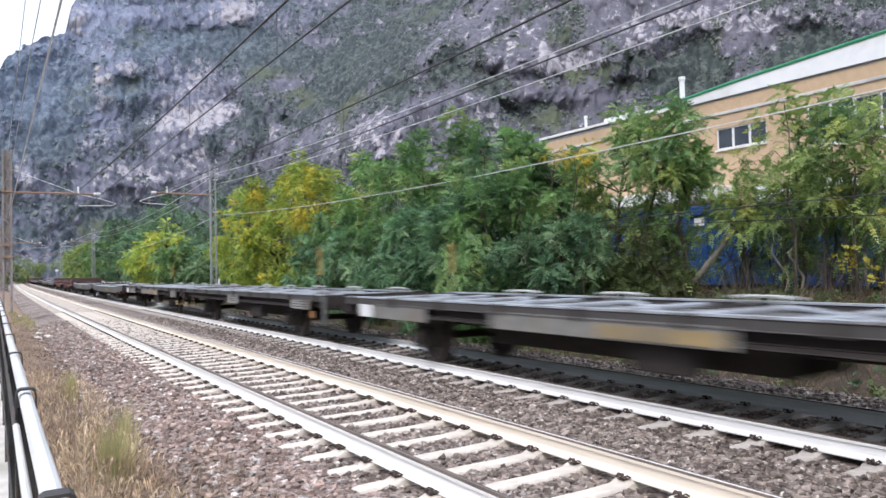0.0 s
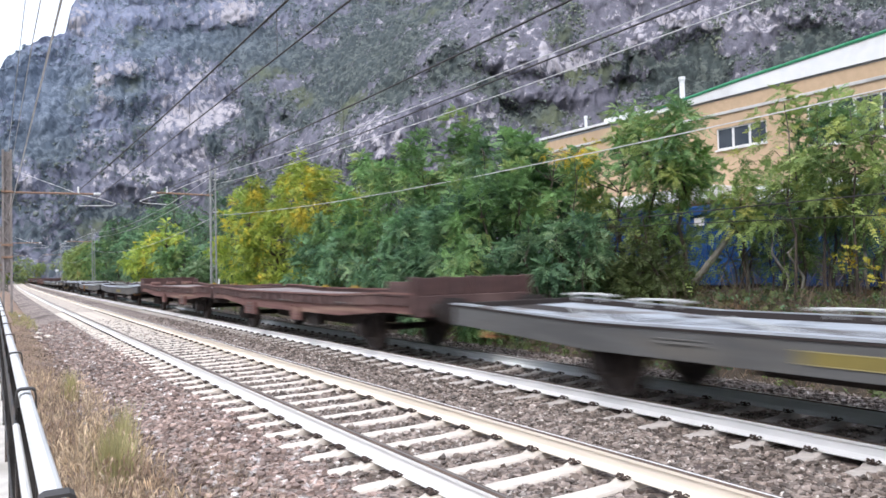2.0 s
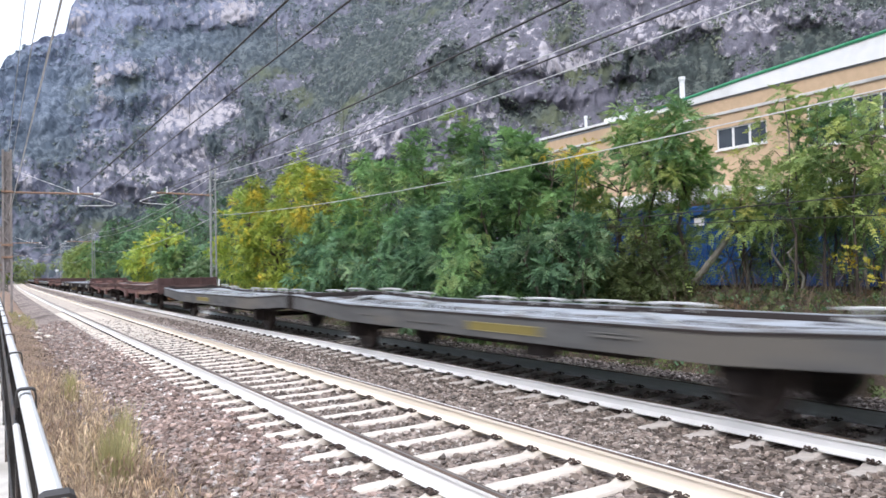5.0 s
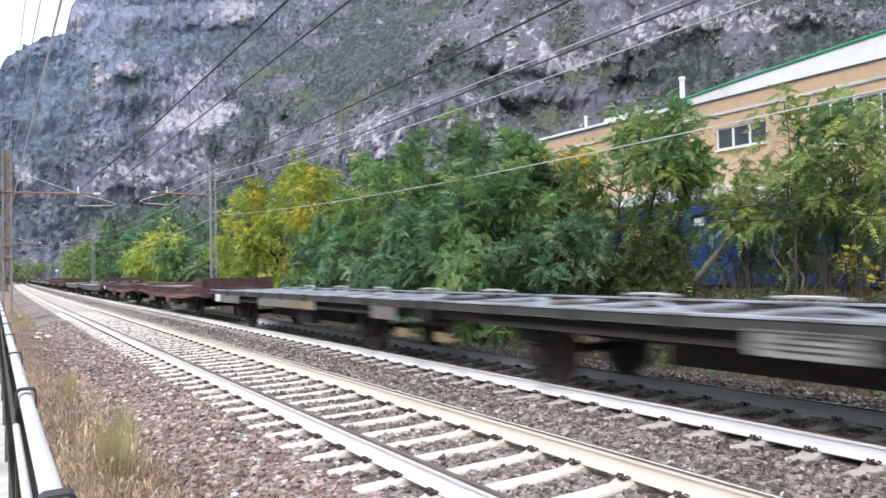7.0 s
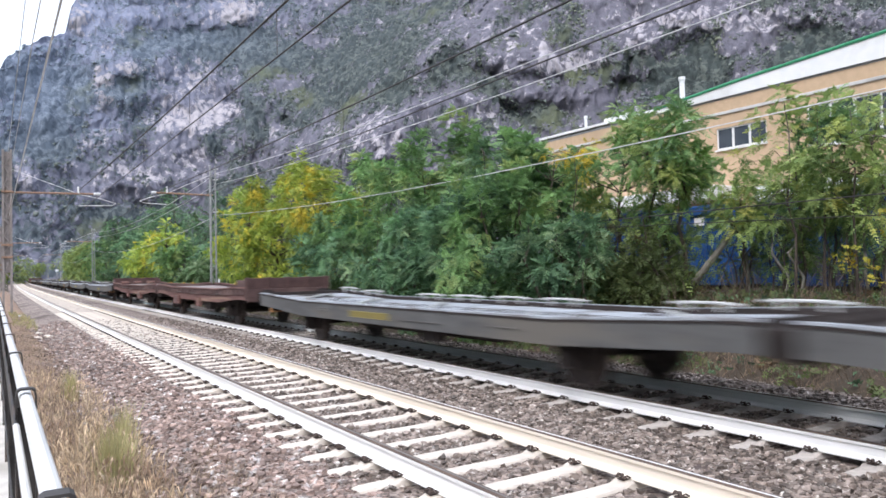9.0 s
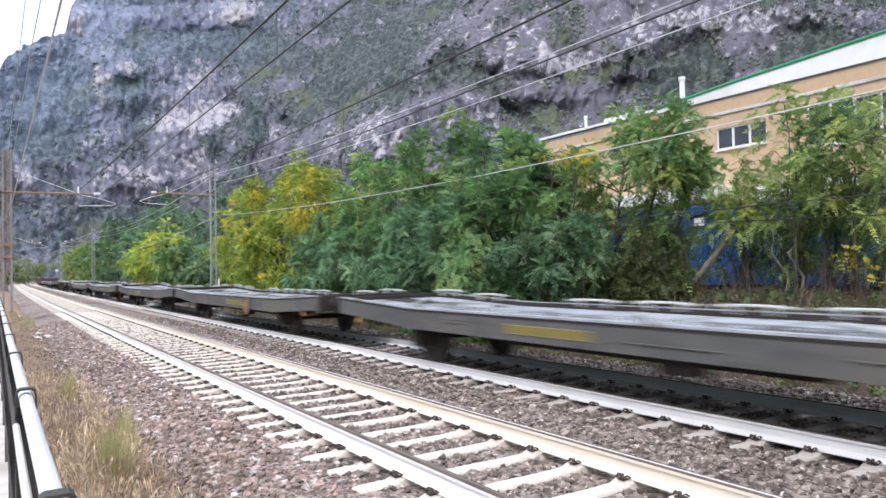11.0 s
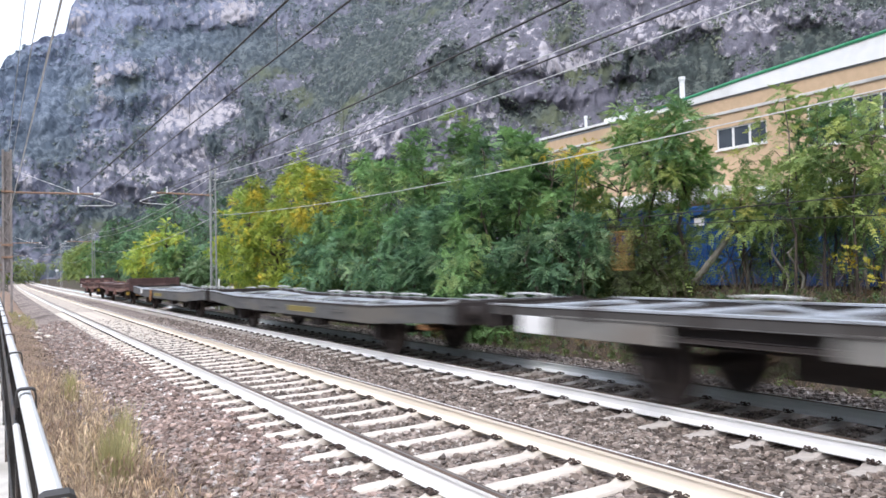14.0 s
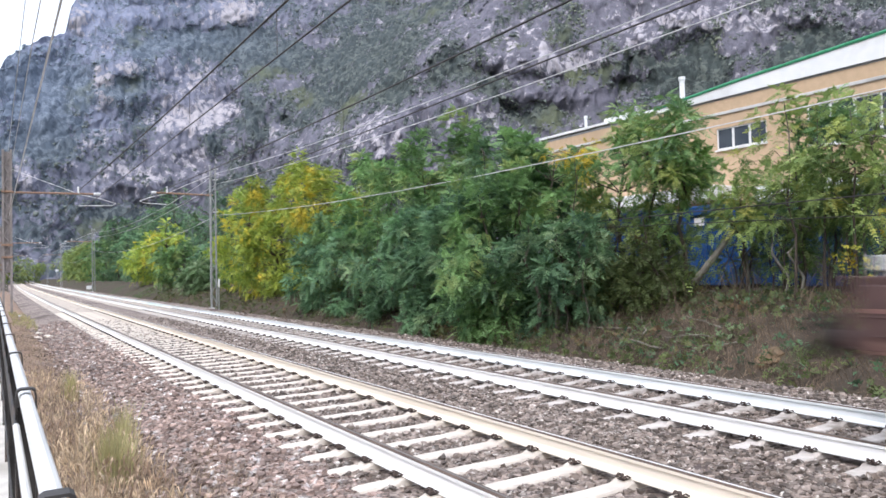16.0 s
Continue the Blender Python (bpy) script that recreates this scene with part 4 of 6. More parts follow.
# ---------------------------------------------------------------- small trackside things
bm = B()
for q in ((0.0, 0.0), (0.35, 0.3), (-0.2, 0.6), (0.1, 1.1), (-0.35, 1.3)):
    g = bmesh.ops.create_icosphere(bm, subdivisions=1, radius=0.14)
    for v in g["verts"]:
        v.co = Vector((v.co.x * random.uniform(0.6, 1.5) + q[0], v.co.y * random.uniform(0.6, 1.6) + q[1] * 2, v.co.z * random.uniform(0.3, 0.6) + 0.03))
rubble = tagged(part("rubble", bm, M_SLEEPER), "broken lumps of pale concrete on the ballast shoulder", "rubble", kind="stuff")
rubble.location = (1.18, 26.3, -0.16)


def marker(x, y, h, w):
    m = tagged(new("marker_post"), "small white trackside marker on a thin post", "marker post")
    m.location = (x, y, float(ground_z(x, y)))
    bm = B()
    tube(bm, (0, 0, 0), (0, 0, h), 0.035, n=8)
    part("post", bm, M_MAST, m)
    bm = B()
    box(bm, -w, w, -0.06, -0.036, h - 0.45, h, 0.01)
    part("plate", bm, M_WHITEMETAL, m, "white plate")


marker(10.1, 100.0, 1.0, 0.28)
marker(10.3, 39.6, 1.7, 0.05)
marker(12.5, 190.0, 3.4, 0.35)

# ---------------------------------------------------------------- trees and undergrowth
M_BARK = mat("grey_brown_bark", (0.11, 0.088, 0.07), (0.065, 0.052, 0.043), 12, 0.95, bump=0.6, bscale=30, stretch=(1, 1, 0.3), c3=(0.2, 0.18, 0.15), s3=2)
M_PALEBARK = mat("pale_bare_bark", (0.27, 0.255, 0.215), (0.19, 0.175, 0.145), 12, 0.95, bump=0.5, bscale=30, stretch=(1, 1, 0.3))
M_LEAF_YELLOW = leaf_mat("yellowing_leaves", (0.45, 0.52, 0.1), (0.2, 0.31, 0.06), (0.72, 0.6, 0.08), 0.8, 0.55, 0.64)
M_LEAF_GREEN = leaf_mat("green_leaves", (0.25, 0.41, 0.15), (0.09, 0.175, 0.075), (0.4, 0.48, 0.17), 0.8, 0.54, 0.64)
M_LEAF_DEEP = leaf_mat("deep_green_leaves", (0.2, 0.345, 0.175), (0.066, 0.135, 0.075), (0.32, 0.43, 0.22), 0.8, 0.55, 0.66)
M_LEAF_LIGHT = leaf_mat("light_green_leaves", (0.33, 0.42, 0.13), (0.16, 0.24, 0.085), (0.47, 0.45, 0.12), 1.0, 0.54, 0.68)
M_LEAF_OLIVE = leaf_mat("olive_leaves", (0.166, 0.207, 0.073), (0.104, 0.145, 0.059), (0.2, 0.132, 0.074), 1.0, 0.54, 0.66)
M_LEAF_LEMON = leaf_mat("lemon_yellow_leaves", (0.45, 0.4, 0.05), (0.32, 0.33, 0.05), (0.5, 0.35, 0.04), 2.0)
M_LEAF_FEATHER = leaf_mat("mid_green_leaves", (0.22, 0.35, 0.1), (0.1, 0.19, 0.06), (0.33, 0.38, 0.12), 1.4)
M_LEAF_GOLD = leaf_mat("golden_leaves", (0.62, 0.44, 0.04), (0.4, 0.36, 0.05), (0.7, 0.5, 0.05), 2.0)
M_LEAF_SILVER = leaf_mat("pale_silvery_leaves", (0.24, 0.36, 0.17), (0.14, 0.24, 0.11), (0.38, 0.47, 0.28), 2.0)
M_DRY = mat("dry_grass", (0.56, 0.45, 0.31), (0.36, 0.28, 0.19), 3.5, 0.9, spread=0.8, c3=(0.3, 0.215, 0.155), s3=2.2, lo3=0.48, hi3=0.62)
M_RUSSET = mat("russet_dead_grass", (0.27, 0.2, 0.14), (0.15, 0.112, 0.08), 2.5, 0.95, spread=0.5)
M_WEED = mat("green_weed", (0.5, 0.455, 0.22), (0.38, 0.35, 0.17), 3, 0.85, spread=0.3)
M_STALK = mat("brown_dead_stalks", (0.2, 0.152, 0.108), (0.115, 0.088, 0.064), 3, 0.95, spread=0.4)


def unit(v):
    return v / np.maximum(np.linalg.norm(v, axis=-1, keepdims=True), 1e-6)


def feather_leaves(pts, out, length, rg, pairs=4, slim=0.36):
    """Feathered leaves: drooping ribs from pts along out, each with pairs of small leaflets and one at the tip. Vertices and triangles."""
    m = len(pts)
    a = unit(out + rg.normal(0, 0.45, (m, 3)) + np.array([0, 0, -0.12]))
    side = unit(np.cross(a, unit(rg.normal(0, 0.5, (m, 3)) + np.array([0, 0, 1.0]))))
    up = np.cross(side, a)
    ln = length * rg.uniform(0.65, 1.25, m)[:, None]
    tris = []
    for k in range(pairs):
        t = (k + 0.8) / (pairs + 0.4)
        root = pts + a * ln * t + np.array([0, 0, -0.3]) * ln * t * t
        for s in (-1, 1):
            d = unit(side * s + a * 0.45 + up * rg.uniform(-0.35, 0.1, (m, 1)) + rg.normal(0, 0.14, (m, 3)))
            w = unit(np.cross(d, up) + 1e-3)
            ll = ln * (0.2 + 0.4 / pairs - 0.14 * abs(t - 0.45))
            tris.append(np.stack([root + d * ll * 0.12 + w * ll * slim * 0.75, root + d * ll, root + d * ll * 0.12 - w * ll * slim * 0.75], 1))
    root = pts + a * ln + np.array([0, 0, -0.3]) * ln
    tris.append(np.stack([root + side * ln * 0.07, root + a * ln * 0.3 - up * ln * 0.05, root - side * ln * 0.07], 1))
    v = np.concatenate(tris, 0).reshape(-1, 3)
    return v, np.arange(len(v)).reshape(-1, 3)


def clumps_in(cx, cy, z0, z1, rx, ry, n, rg, fill=0.55, skew=0.0):
    """Places for leaf clumps in an uneven egg of a crown."""
    out = []
    ph = rg.uniform(0, 6.28, 3)
    while len(out) < n:
        q = rg.normal(0, 1, 3)
        q = q / np.linalg.norm(q) * rg.uniform(fill, 1.0) ** 0.6
        az = math.atan2(q[1], q[0])
        lump = 1 + 0.16 * math.sin(3 * az + ph[0]) + 0.12 * math.sin(5 * az + 4 * q[2] + ph[1])
        out.append((cx + q[0] * rx * lump, cy + q[1] * ry * lump, (z0 + z1) / 2 + q[2] * (z1 - z0) / 2 * (1 + 0.1 * math.sin(4 * az + ph[2]))))
    return np.array(out)


def tree(name, label, x, y, top, rx, ry, material, seed, clumps=60, leaves=34, length=0.34, bottom=None, trunk=0.11, spread_r=0.55, fill=0.5, stems=1, category="tree", pairs=4, slim=0.36, spires=0, plume=2.2, lift=0.55):
    """Trunk or stems, limbs to every clump, and a crown of feathered leaves."""
    rg = np.random.default_rng(seed)
    t = tagged(new(name), label, category)
    base = float(ground_z(x, y)) - 0.05
    t.location = (x, y, base)
    h = top - base
    z0 = (bottom - base) if bottom is not None else h * 0.3
    cl = clumps_in(0, 0, z0 + spread_r * 0.4, h - spread_r * 0.7, rx - spread_r * 0.4, ry - spread_r * 0.4, clumps, rg, fill)
    cl[:, 2] = np.maximum(cl[:, 2], 0.15)
    bm = B()
    axis = []
    for s in range(stems):
        ang = 6.28 * s / stems + rg.uniform(0, 1)
        foot = Vector((math.cos(ang), math.sin(ang), 0)) * (0.0 if stems == 1 else 0.25)
        head = Vector((math.cos(ang) * rx * 0.35 * (stems > 1), math.sin(ang) * ry * 0.35 * (stems > 1), h * 0.86))
        line = [foot.lerp(head, k / 6) + Vector((rg.normal(0, 0.07), rg.normal(0, 0.07), 0)) * (0 if k == 0 else 1) for k in range(7)]
        axis += line[1:]
        sweep(bm, line, [trunk * (1 - 0.13 * k) for k in range(7)], 7)
    part("trunk", bm, M_BARK, t)
    bm = B()
    for c in cl[:: 1 if clumps < 90 else 2]:
        c = Vector(c)
        low = [p for p in axis if p.z < c.z + 0.1] or [axis[0]]
        root = min(low, key=lambda p: (p - c).length + 0.3 * abs(p.z - c.z + 0.8))
        mid = root.lerp(c, 0.55) + Vector((rg.normal(0, 0.08), rg.normal(0, 0.08), 0.12))
        sweep(bm, [root, mid, c], [trunk * 0.3, trunk * 0.2, trunk * 0.07], 5)
    tagged(part("branchwork", bm, M_BARK, t), kind="stuff")
    if spires:
        # upright shoots that stand above the crown
        tops = cl[np.argsort(-cl[:, 2])[: max(4, clumps // 3)]]
        pick = tops[rg.integers(0, len(tops), spires)]
        shoots = pick + np.stack([rg.normal(0, 0.35, spires), rg.normal(0, 0.35, spires), rg.uniform(0.25, 0.75, spires)], -1)
        cl = np.concatenate([cl, shoots])
        clumps = len(cl)
    # every clump is a plume: leaves round a shoot that leads outwards and up, and nods at its tip
    m = clumps * leaves
    which = np.repeat(np.arange(clumps), leaves)
    heart = np.array([0, 0, z0 + (h - z0) * 0.4])
    lead = unit(unit((cl - heart) / np.array([rx, ry, (h - z0) * 0.5])) + np.array([0, 0, lift]) + rg.normal(0, 0.28, (clumps, 3)))
    reach = spread_r * plume * rg.uniform(0.7, 1.35, clumps)
    if spires:
        lead[-spires:] = unit(rg.normal(0, 0.16, (spires, 3)) + np.array([0, 0, 1.0]))
        reach[-spires:] *= 0.8
    k = rg.uniform(0, 1, m) ** 0.8
    ax, ln = lead[which], reach[which][:, None]
    q = rg.normal(0, 1, (m, 3))
    q = unit(q - ax * np.sum(q * ax, -1, keepdims=True))
    girth = spread_r * 0.62 * ((1 - k) ** 0.7 * (0.35 + 0.65 * np.minimum(1, k * 3.5)))[:, None] * rg.uniform(0.55, 1.1, (m, 1))
    pts = cl[which] + ax * ln * (k[:, None] - 0.45) + q * girth + np.array([0, 0, -0.22]) * ln * k[:, None] ** 2.5
    pts[:, 2] = np.maximum(pts[:, 2], 0.05)
    out = unit(q + 0.55 * ax + np.array([0, 0, -0.1]))
    v, f = feather_leaves(pts, out, length, rg, pairs, slim)
    ob = new("crown", mesh_from("crown", v, f, material))
    ob.parent = t
    return t


T = tree
GOLD_AT, PALE_AT = (11.95, 13.24, 5.10), (11.4, 12.65, 2.91)
TRUNK_LINE = [(13.31, 11.86, 0.33), (13.48, 11.4, 0.95), (13.7, 10.82, 1.72), (13.92, 10.24, 2.5)]
# yellowing locusts by the lattice mast
for i, (x, y, top, rx) in enumerate(((13.6, 44.5, 7.5, 2.3), (13.9, 39.5, 7.75, 2.6), (14.0, 35.0, 7.5, 2.6), (13.8, 31.0, 7.0, 2.4), (12.7, 37.0, 5.2, 2.0))):
    T("locust_tree", "bushy locust tree turning yellow on the bank", x, y, top, rx, rx, M_LEAF_YELLOW, 20 + i, 50, 64, 0.34, 0.3, 0.1, 0.7, 0.7, spires=8, pairs=6, slim=0.5)
# the dense green thicket
for i, (x, y, top, rx, mt, bot) in enumerate(((13.2, 27.4, 6.3, 2.0, M_LEAF_GREEN, 0.4), (13.0, 24.6, 6.45, 1.9, M_LEAF_GREEN, 0.4), (13.0, 22.2, 6.25, 1.8, M_LEAF_GREEN, 0.5), (13.1, 20.1, 6.2, 1.7, M_LEAF_GREEN, 0.4), (13.0, 18.4, 6.1, 1.6, M_LEAF_DEEP, 0.5), (13.0, 16.9, 5.6, 1.5, M_LEAF_DEEP, 0.5), (13.1, 15.4, 5.45, 1.5, M_LEAF_GREEN, 0.6), (12.0, 28.6, 3.8, 1.8, M_LEAF_DEEP, 0.1), (11.8, 25.4, 3.6, 1.7, M_LEAF_DEEP, 0.05), (11.7, 22.4, 3.9, 1.6, M_LEAF_DEEP, 0.05), (11.5, 19.6, 3.7, 1.6, M_LEAF_DEEP, -0.3), (11.4, 17.2, 3.9, 1.5, M_LEAF_DEEP, -0.35), (11.3, 15.2, 4.2, 1.5, M_LEAF_GREEN, -0.4), (11.3, 13.5, 3.2, 1.35, M_LEAF_DEEP, -0.4))):
    T("locust_tree" if top > 4.5 else "locust_shrub", "dense green locust tree in the trackside thicket" if top > 4.5 else "low leafy green locust shrub at the foot of the bank", x, y, top, rx, rx, mt, 40 + i, 34 if top > 4.5 else 28, 58, 0.34, bot, 0.06, 0.56, 0.66, stems=1 if top > 4.5 else 3, category="tree" if top > 4.5 else "shrub", lift=0.55 if top > 4.5 else 0.05, spires=7, pairs=6, slim=0.5)
# a locust with an open crown in front of the works
for i, (x, y, top, rx, bot) in enumerate(((13.6, 13.3, 5.6, 1.35, 2.6), (13.3, 12.0, 5.75, 1.4, 3.1), (13.5, 11.3, 4.9, 1.0, 3.0))):
    T("locust_tree", "open-crowned green locust tree in front of the works", x, y, top, rx, rx, (M_LEAF_FEATHER, M_LEAF_GREEN, M_LEAF_FEATHER)[i], 70 + i, 22, 30, 0.32, bot, 0.07, 0.5, 0.45, pairs=8, slim=0.42, spires=4)
# brownish overgrown shrubs
for i, (x, y, top, rx, mt) in enumerate(((13.2, 13.0, 3.1, 1.1, M_LEAF_OLIVE), (13.3, 11.9, 3.3, 1.0, M_LEAF_LIGHT), (12.9, 11.7, 2.6, 0.85, M_LEAF_OLIVE), (12.6, 12.2, 2.1, 0.9, M_LEAF_OLIVE))):
    T("shrub", "overgrown olive shrub tangled with creeper", x, y, top, rx, rx, mt, 80 + i, 40, 30, 0.24, 0.6, 0.05, 0.4, 0.5, stems=4, category="shrub", pairs=3, slim=0.5)
# airy young trees before the containers
for i, (x, y, top, rx, bot, mt) in enumerate(((14.2, 10.1, 3.8, 0.9, 2.0, M_LEAF_LIGHT), (14.0, 8.9, 5.7, 0.95, 2.0, M_LEAF_LIGHT), (14.3, 8.4, 5.2, 1.0, 2.2, M_LEAF_GREEN), (14.0, 7.7, 5.2, 1.1, 2.3, M_LEAF_LIGHT), (13.8, 6.9, 5.1, 1.1, 2.2, M_LEAF_LIGHT), (13.8, 5.6, 5.3, 1.3, 1.8, M_LEAF_LIGHT), (14.2, 3.6, 5.6, 1.5, 1.6, M_LEAF_GREEN), (15.3, 9.7, 4.4, 1.0, 1.4, M_LEAF_FEATHER), (15.0, 8.3, 4.6, 1.0, 1.6, M_LEAF_FEATHER))):
    T("young_tree", "airy young light-green tree with thin stems", x, y, top, rx, rx, mt, 90 + i, 20, 34, 0.26, bot, 0.035, 0.42, 0.35, stems=2, pairs=6, slim=0.46, plume=2.6)
# low scrub before the containers
for i, (x, y, top, rx, mt) in enumerate(((14.3, 10.4, 2.6, 0.8, M_LEAF_OLIVE), (14.4, 9.4, 2.9, 0.9, M_LEAF_LIGHT), (14.6, 8.3, 2.5, 0.9, M_LEAF_OLIVE), (14.5, 7.3, 2.8, 0.9, M_LEAF_GREEN), (14.4, 6.3, 2.6, 0.9, M_LEAF_OLIVE), (14.4, 5.2, 2.8, 1.0, M_LEAF_LIGHT))):
    T("shrub", "thin straggling olive scrub before the blue containers", x, y, top, rx, rx, mt, 170 + i, 12, 16, 0.19, 1.1, 0.03, 0.32, 0.3, stems=5, category="shrub", pairs=3, slim=0.5)
# creepers with large yellow leaves
for i, (x, y, top, bot) in enumerate(((12.5, 7.03, 2.5, 1.55), (12.5, 6.58, 1.75, 1.35), (12.5, 6.42, 2.6, 2.2))):
    T("creeper", "hanging creeper with large lemon-yellow leaves", x, y, top, 0.17, 0.17, M_LEAF_LEMON, 110 + i, (6, 3, 3)[i], 5, 0.13, bot, 0.01, 0.07, 0.2, category="creeper", pairs=2, slim=0.8, lift=-0.4)
# a golden spray and a pale drooping shrub among the green
T("locust_tree", "slender locust with a golden-yellow spray of leaves", *GOLD_AT, 0.62, 0.62, M_LEAF_GOLD, 117, 9, 16, 0.19, GOLD_AT[2] - 1.15, 0.03, 0.26, 0.3)
T("shrub", "pale green shrub with drooping feathered leaves", *PALE_AT, 0.85, 0.85, M_LEAF_SILVER, 118, 20, 20, 0.25, 0.7, 0.03, 0.3, 0.4, stems=3, category="shrub", pairs=5, slim=0.3)
# trees farther along the line
for i, (x, y, top, rx, mt) in enumerate(((14.8, 77.0, 7.2, 3.7, M_LEAF_YELLOW), (13.5, 62.5, 4.6, 2.1, M_LEAF_GREEN), (12.6, 52.0, 2.9, 1.3, M_LEAF_SILVER), (14.6, 55.0, 4.2, 2.0, M_LEAF_DEEP), (16.0, 98.0, 7.8, 3.0, M_LEAF_DEEP), (20.0, 98.0, 13.4, 4.6, M_LEAF_DEEP), (21.0, 84.0, 11.4, 4.2, M_LEAF_DEEP), (19.0, 68.0, 8.2, 3.4, M_LEAF_DEEP), (15.8, 117.0, 11.0, 3.1, M_LEAF_DEEP), (16.0, 133.0, 8.2, 3.6, M_LEAF_GREEN), (16.5, 150.0, 8.4, 3.8, M_LEAF_LIGHT), (17.0, 172.0, 9.2, 4.2, M_LEAF_LIGHT), (18.5, 203.0, 9.2, 5.0, M_LEAF_LIGHT), (22.0, 122.0, 13.0, 4.6, M_LEAF_DEEP), (24.0, 145.0, 12.0, 5.5, M_LEAF_GREEN), (24.0, 232.0, 10.0, 7.0, M_LEAF_GREEN), (8.0, 268.0, 9.0, 7.0, M_LEAF_LIGHT), (-6.0, 252.0, 9.0, 7.0, M_LEAF_GREEN))):
    T("roadside_tree" if top > 5 else "shrub", "yellow-green bushy tree farther along the line" if mt is M_LEAF_YELLOW else "green bushy tree farther along the line" if top > 5 else "rounded green shrub farther along the line", x, y, top, rx, rx, mt, 130 + i, 54, 34, 0.42 + 0.0022 * y, 0.3, 0.16, 0.2 * rx + 0.25, 0.6, category="tree" if top > 5 else "shrub", pairs=4, slim=0.6, lift=0.35)


def blades(name, label, pts, height, width, lean, material, seed, seg=2, category="grass"):
    """Thin bent blades or stalks standing at pts: one object of many."""
    rg = np.random.default_rng(seed)
    m = len(pts)
    h = height * rg.uniform(0.45, 1.25, m)[:, None]
    ang = rg.uniform(0, 6.28, m)
    d = np.stack([np.cos(ang), np.sin(ang), np.zeros(m)], -1) * lean * rg.uniform(0.1, 1.3, m)[:, None]
    s = np.stack([-np.sin(ang + 0.9), np.cos(ang + 0.9), np.zeros(m)], -1) * width * rg.uniform(0.6, 1.4, m)[:, None]
    up = np.array([0, 0, 1.0])
    p1, p2 = pts + up * h * 0.55 + d * h * 0.3, pts + up * h * 0.95 + d * h
    v = np.stack([pts - s, pts + s, p1 + s * 0.8, p1 - s * 0.8, p2 + s * 0.3, p2 - s * 0.3], 1).reshape(-1, 3)
    i = np.arange(m)[:, None] * 6
    f = np.concatenate([i + np.array([[0, 1, 2, 3]]), i + np.array([[3, 2, 4, 5]])], 0)
    return tagged(new(name, mesh_from(name, v, f, material)), label, category, kind="stuff")


def scatter(x0, x1, y0, y1, n, seed, patch=0.0, fx=0.9):
    rg = np.random.default_rng(seed)
    q = rg.uniform((x0, y0), (x1, y1), (n, 2))
    if patch:
        w = np.array([noise.noise((a * fx, b * fx, seed)) for a, b in q])
        q = q[w > patch * rg.uniform(-1, 1, len(q)) - 0.1]
    x = q[:, 0] + bend(q[:, 1])
    return np.stack([x, q[:, 1], np.where(q[:, 0] < 2.2, np.maximum(ground_z(x, q[:, 1]), np.where(q[:, 0] > 1.0, bed_z(q[:, 0]), -9)), ground_z(x, q[:, 1])) - 0.02], -1)


blades("dry_grass", "dry straw-coloured grass between railing and ballast", np.concatenate([scatter(0.3, 1.05, 3.0, 30, 4600, 1, 0.2, 4.0), scatter(0.3, 1.2, 5.0, 10.5, 2600, 2, 0.15, 4.0), scatter(0.9, 1.45, 5.0, 8.6, 1500, 3, 0.15, 4.0)]), 0.17, 0.0015, 0.6, M_DRY, 5)
blades("grass_fringe", "sparse dry grass growing out over the stones", scatter(1.1, 2.0, 5.0, 8.0, 2600, 51, 0.9, 3.0), 0.13, 0.0022, 1.1, M_DRY, 52)
blades("brown_grass", "short reddish-brown dead grass on the verge", np.concatenate([scatter(0.3, 1.3, 3.0, 12, 9000, 53, 0.8, 3.5), scatter(0.3, 1.1, 12, 26, 2600, 54, 0.8, 2.5)]), 0.13, 0.0034, 1.0, M_RUSSET, 55)
blades("grass_litter", "flattened pale dry grass litter on the verge", np.concatenate([scatter(0.27, 1.1, 3.0, 34, 4200, 41, 0.5, 3.0), scatter(0.28, 1.2, 4.5, 9.5, 1800, 42, 0.3)]), 0.1, 0.004, 2.4, M_DRY, 43)


def seed_heads(name, label, pts, height, seed):
    """Thin nodding stems that end in a feathery spike."""
    rg = np.random.default_rng(seed)
    m = len(pts)
    h, ang, lean = height * rg.uniform(0.5, 1.2, (m, 1)), rg.uniform(0, 6.28, m), rg.uniform(0.05, 0.55, (m, 1))
    d = np.stack([np.cos(ang), np.sin(ang), np.zeros(m)], -1) * lean
    s = np.stack([-np.sin(ang), np.cos(ang), np.zeros(m)], -1)
    t = np.stack([np.zeros(m), np.zeros(m), np.ones(m)], -1)
    q = [pts + t * h * k + d * h * k ** 2.2 for k in (0.0, 0.4, 0.66, 0.84, 0.98)]
    q[4] = q[4] - t * h * 0.25 * lean
    k, wide = s * 0.001, rg.uniform(0.0045, 0.0085, (m, 1))
    v = np.stack([q[0] - k, q[0] + k, q[1] + k, q[1] - k, q[2] + k, q[2] - k, q[3] + s * wide, q[3] - s * wide, q[4], q[3] + np.cross(s, t) * wide, q[3] - np.cross(s, t) * wide], 1).reshape(-1, 3)
    n = np.arange(m)[:, None] * 11
    quads = ((0, 1, 2, 3), (3, 2, 4, 5), (5, 6, 8, 7), (4, 9, 8, 10))
    f = np.concatenate([n + np.array([qd]) for qd in quads], 0)
    return tagged(new(name, mesh_from(name, v, f, M_DRY)), label, "grass", kind="stuff")


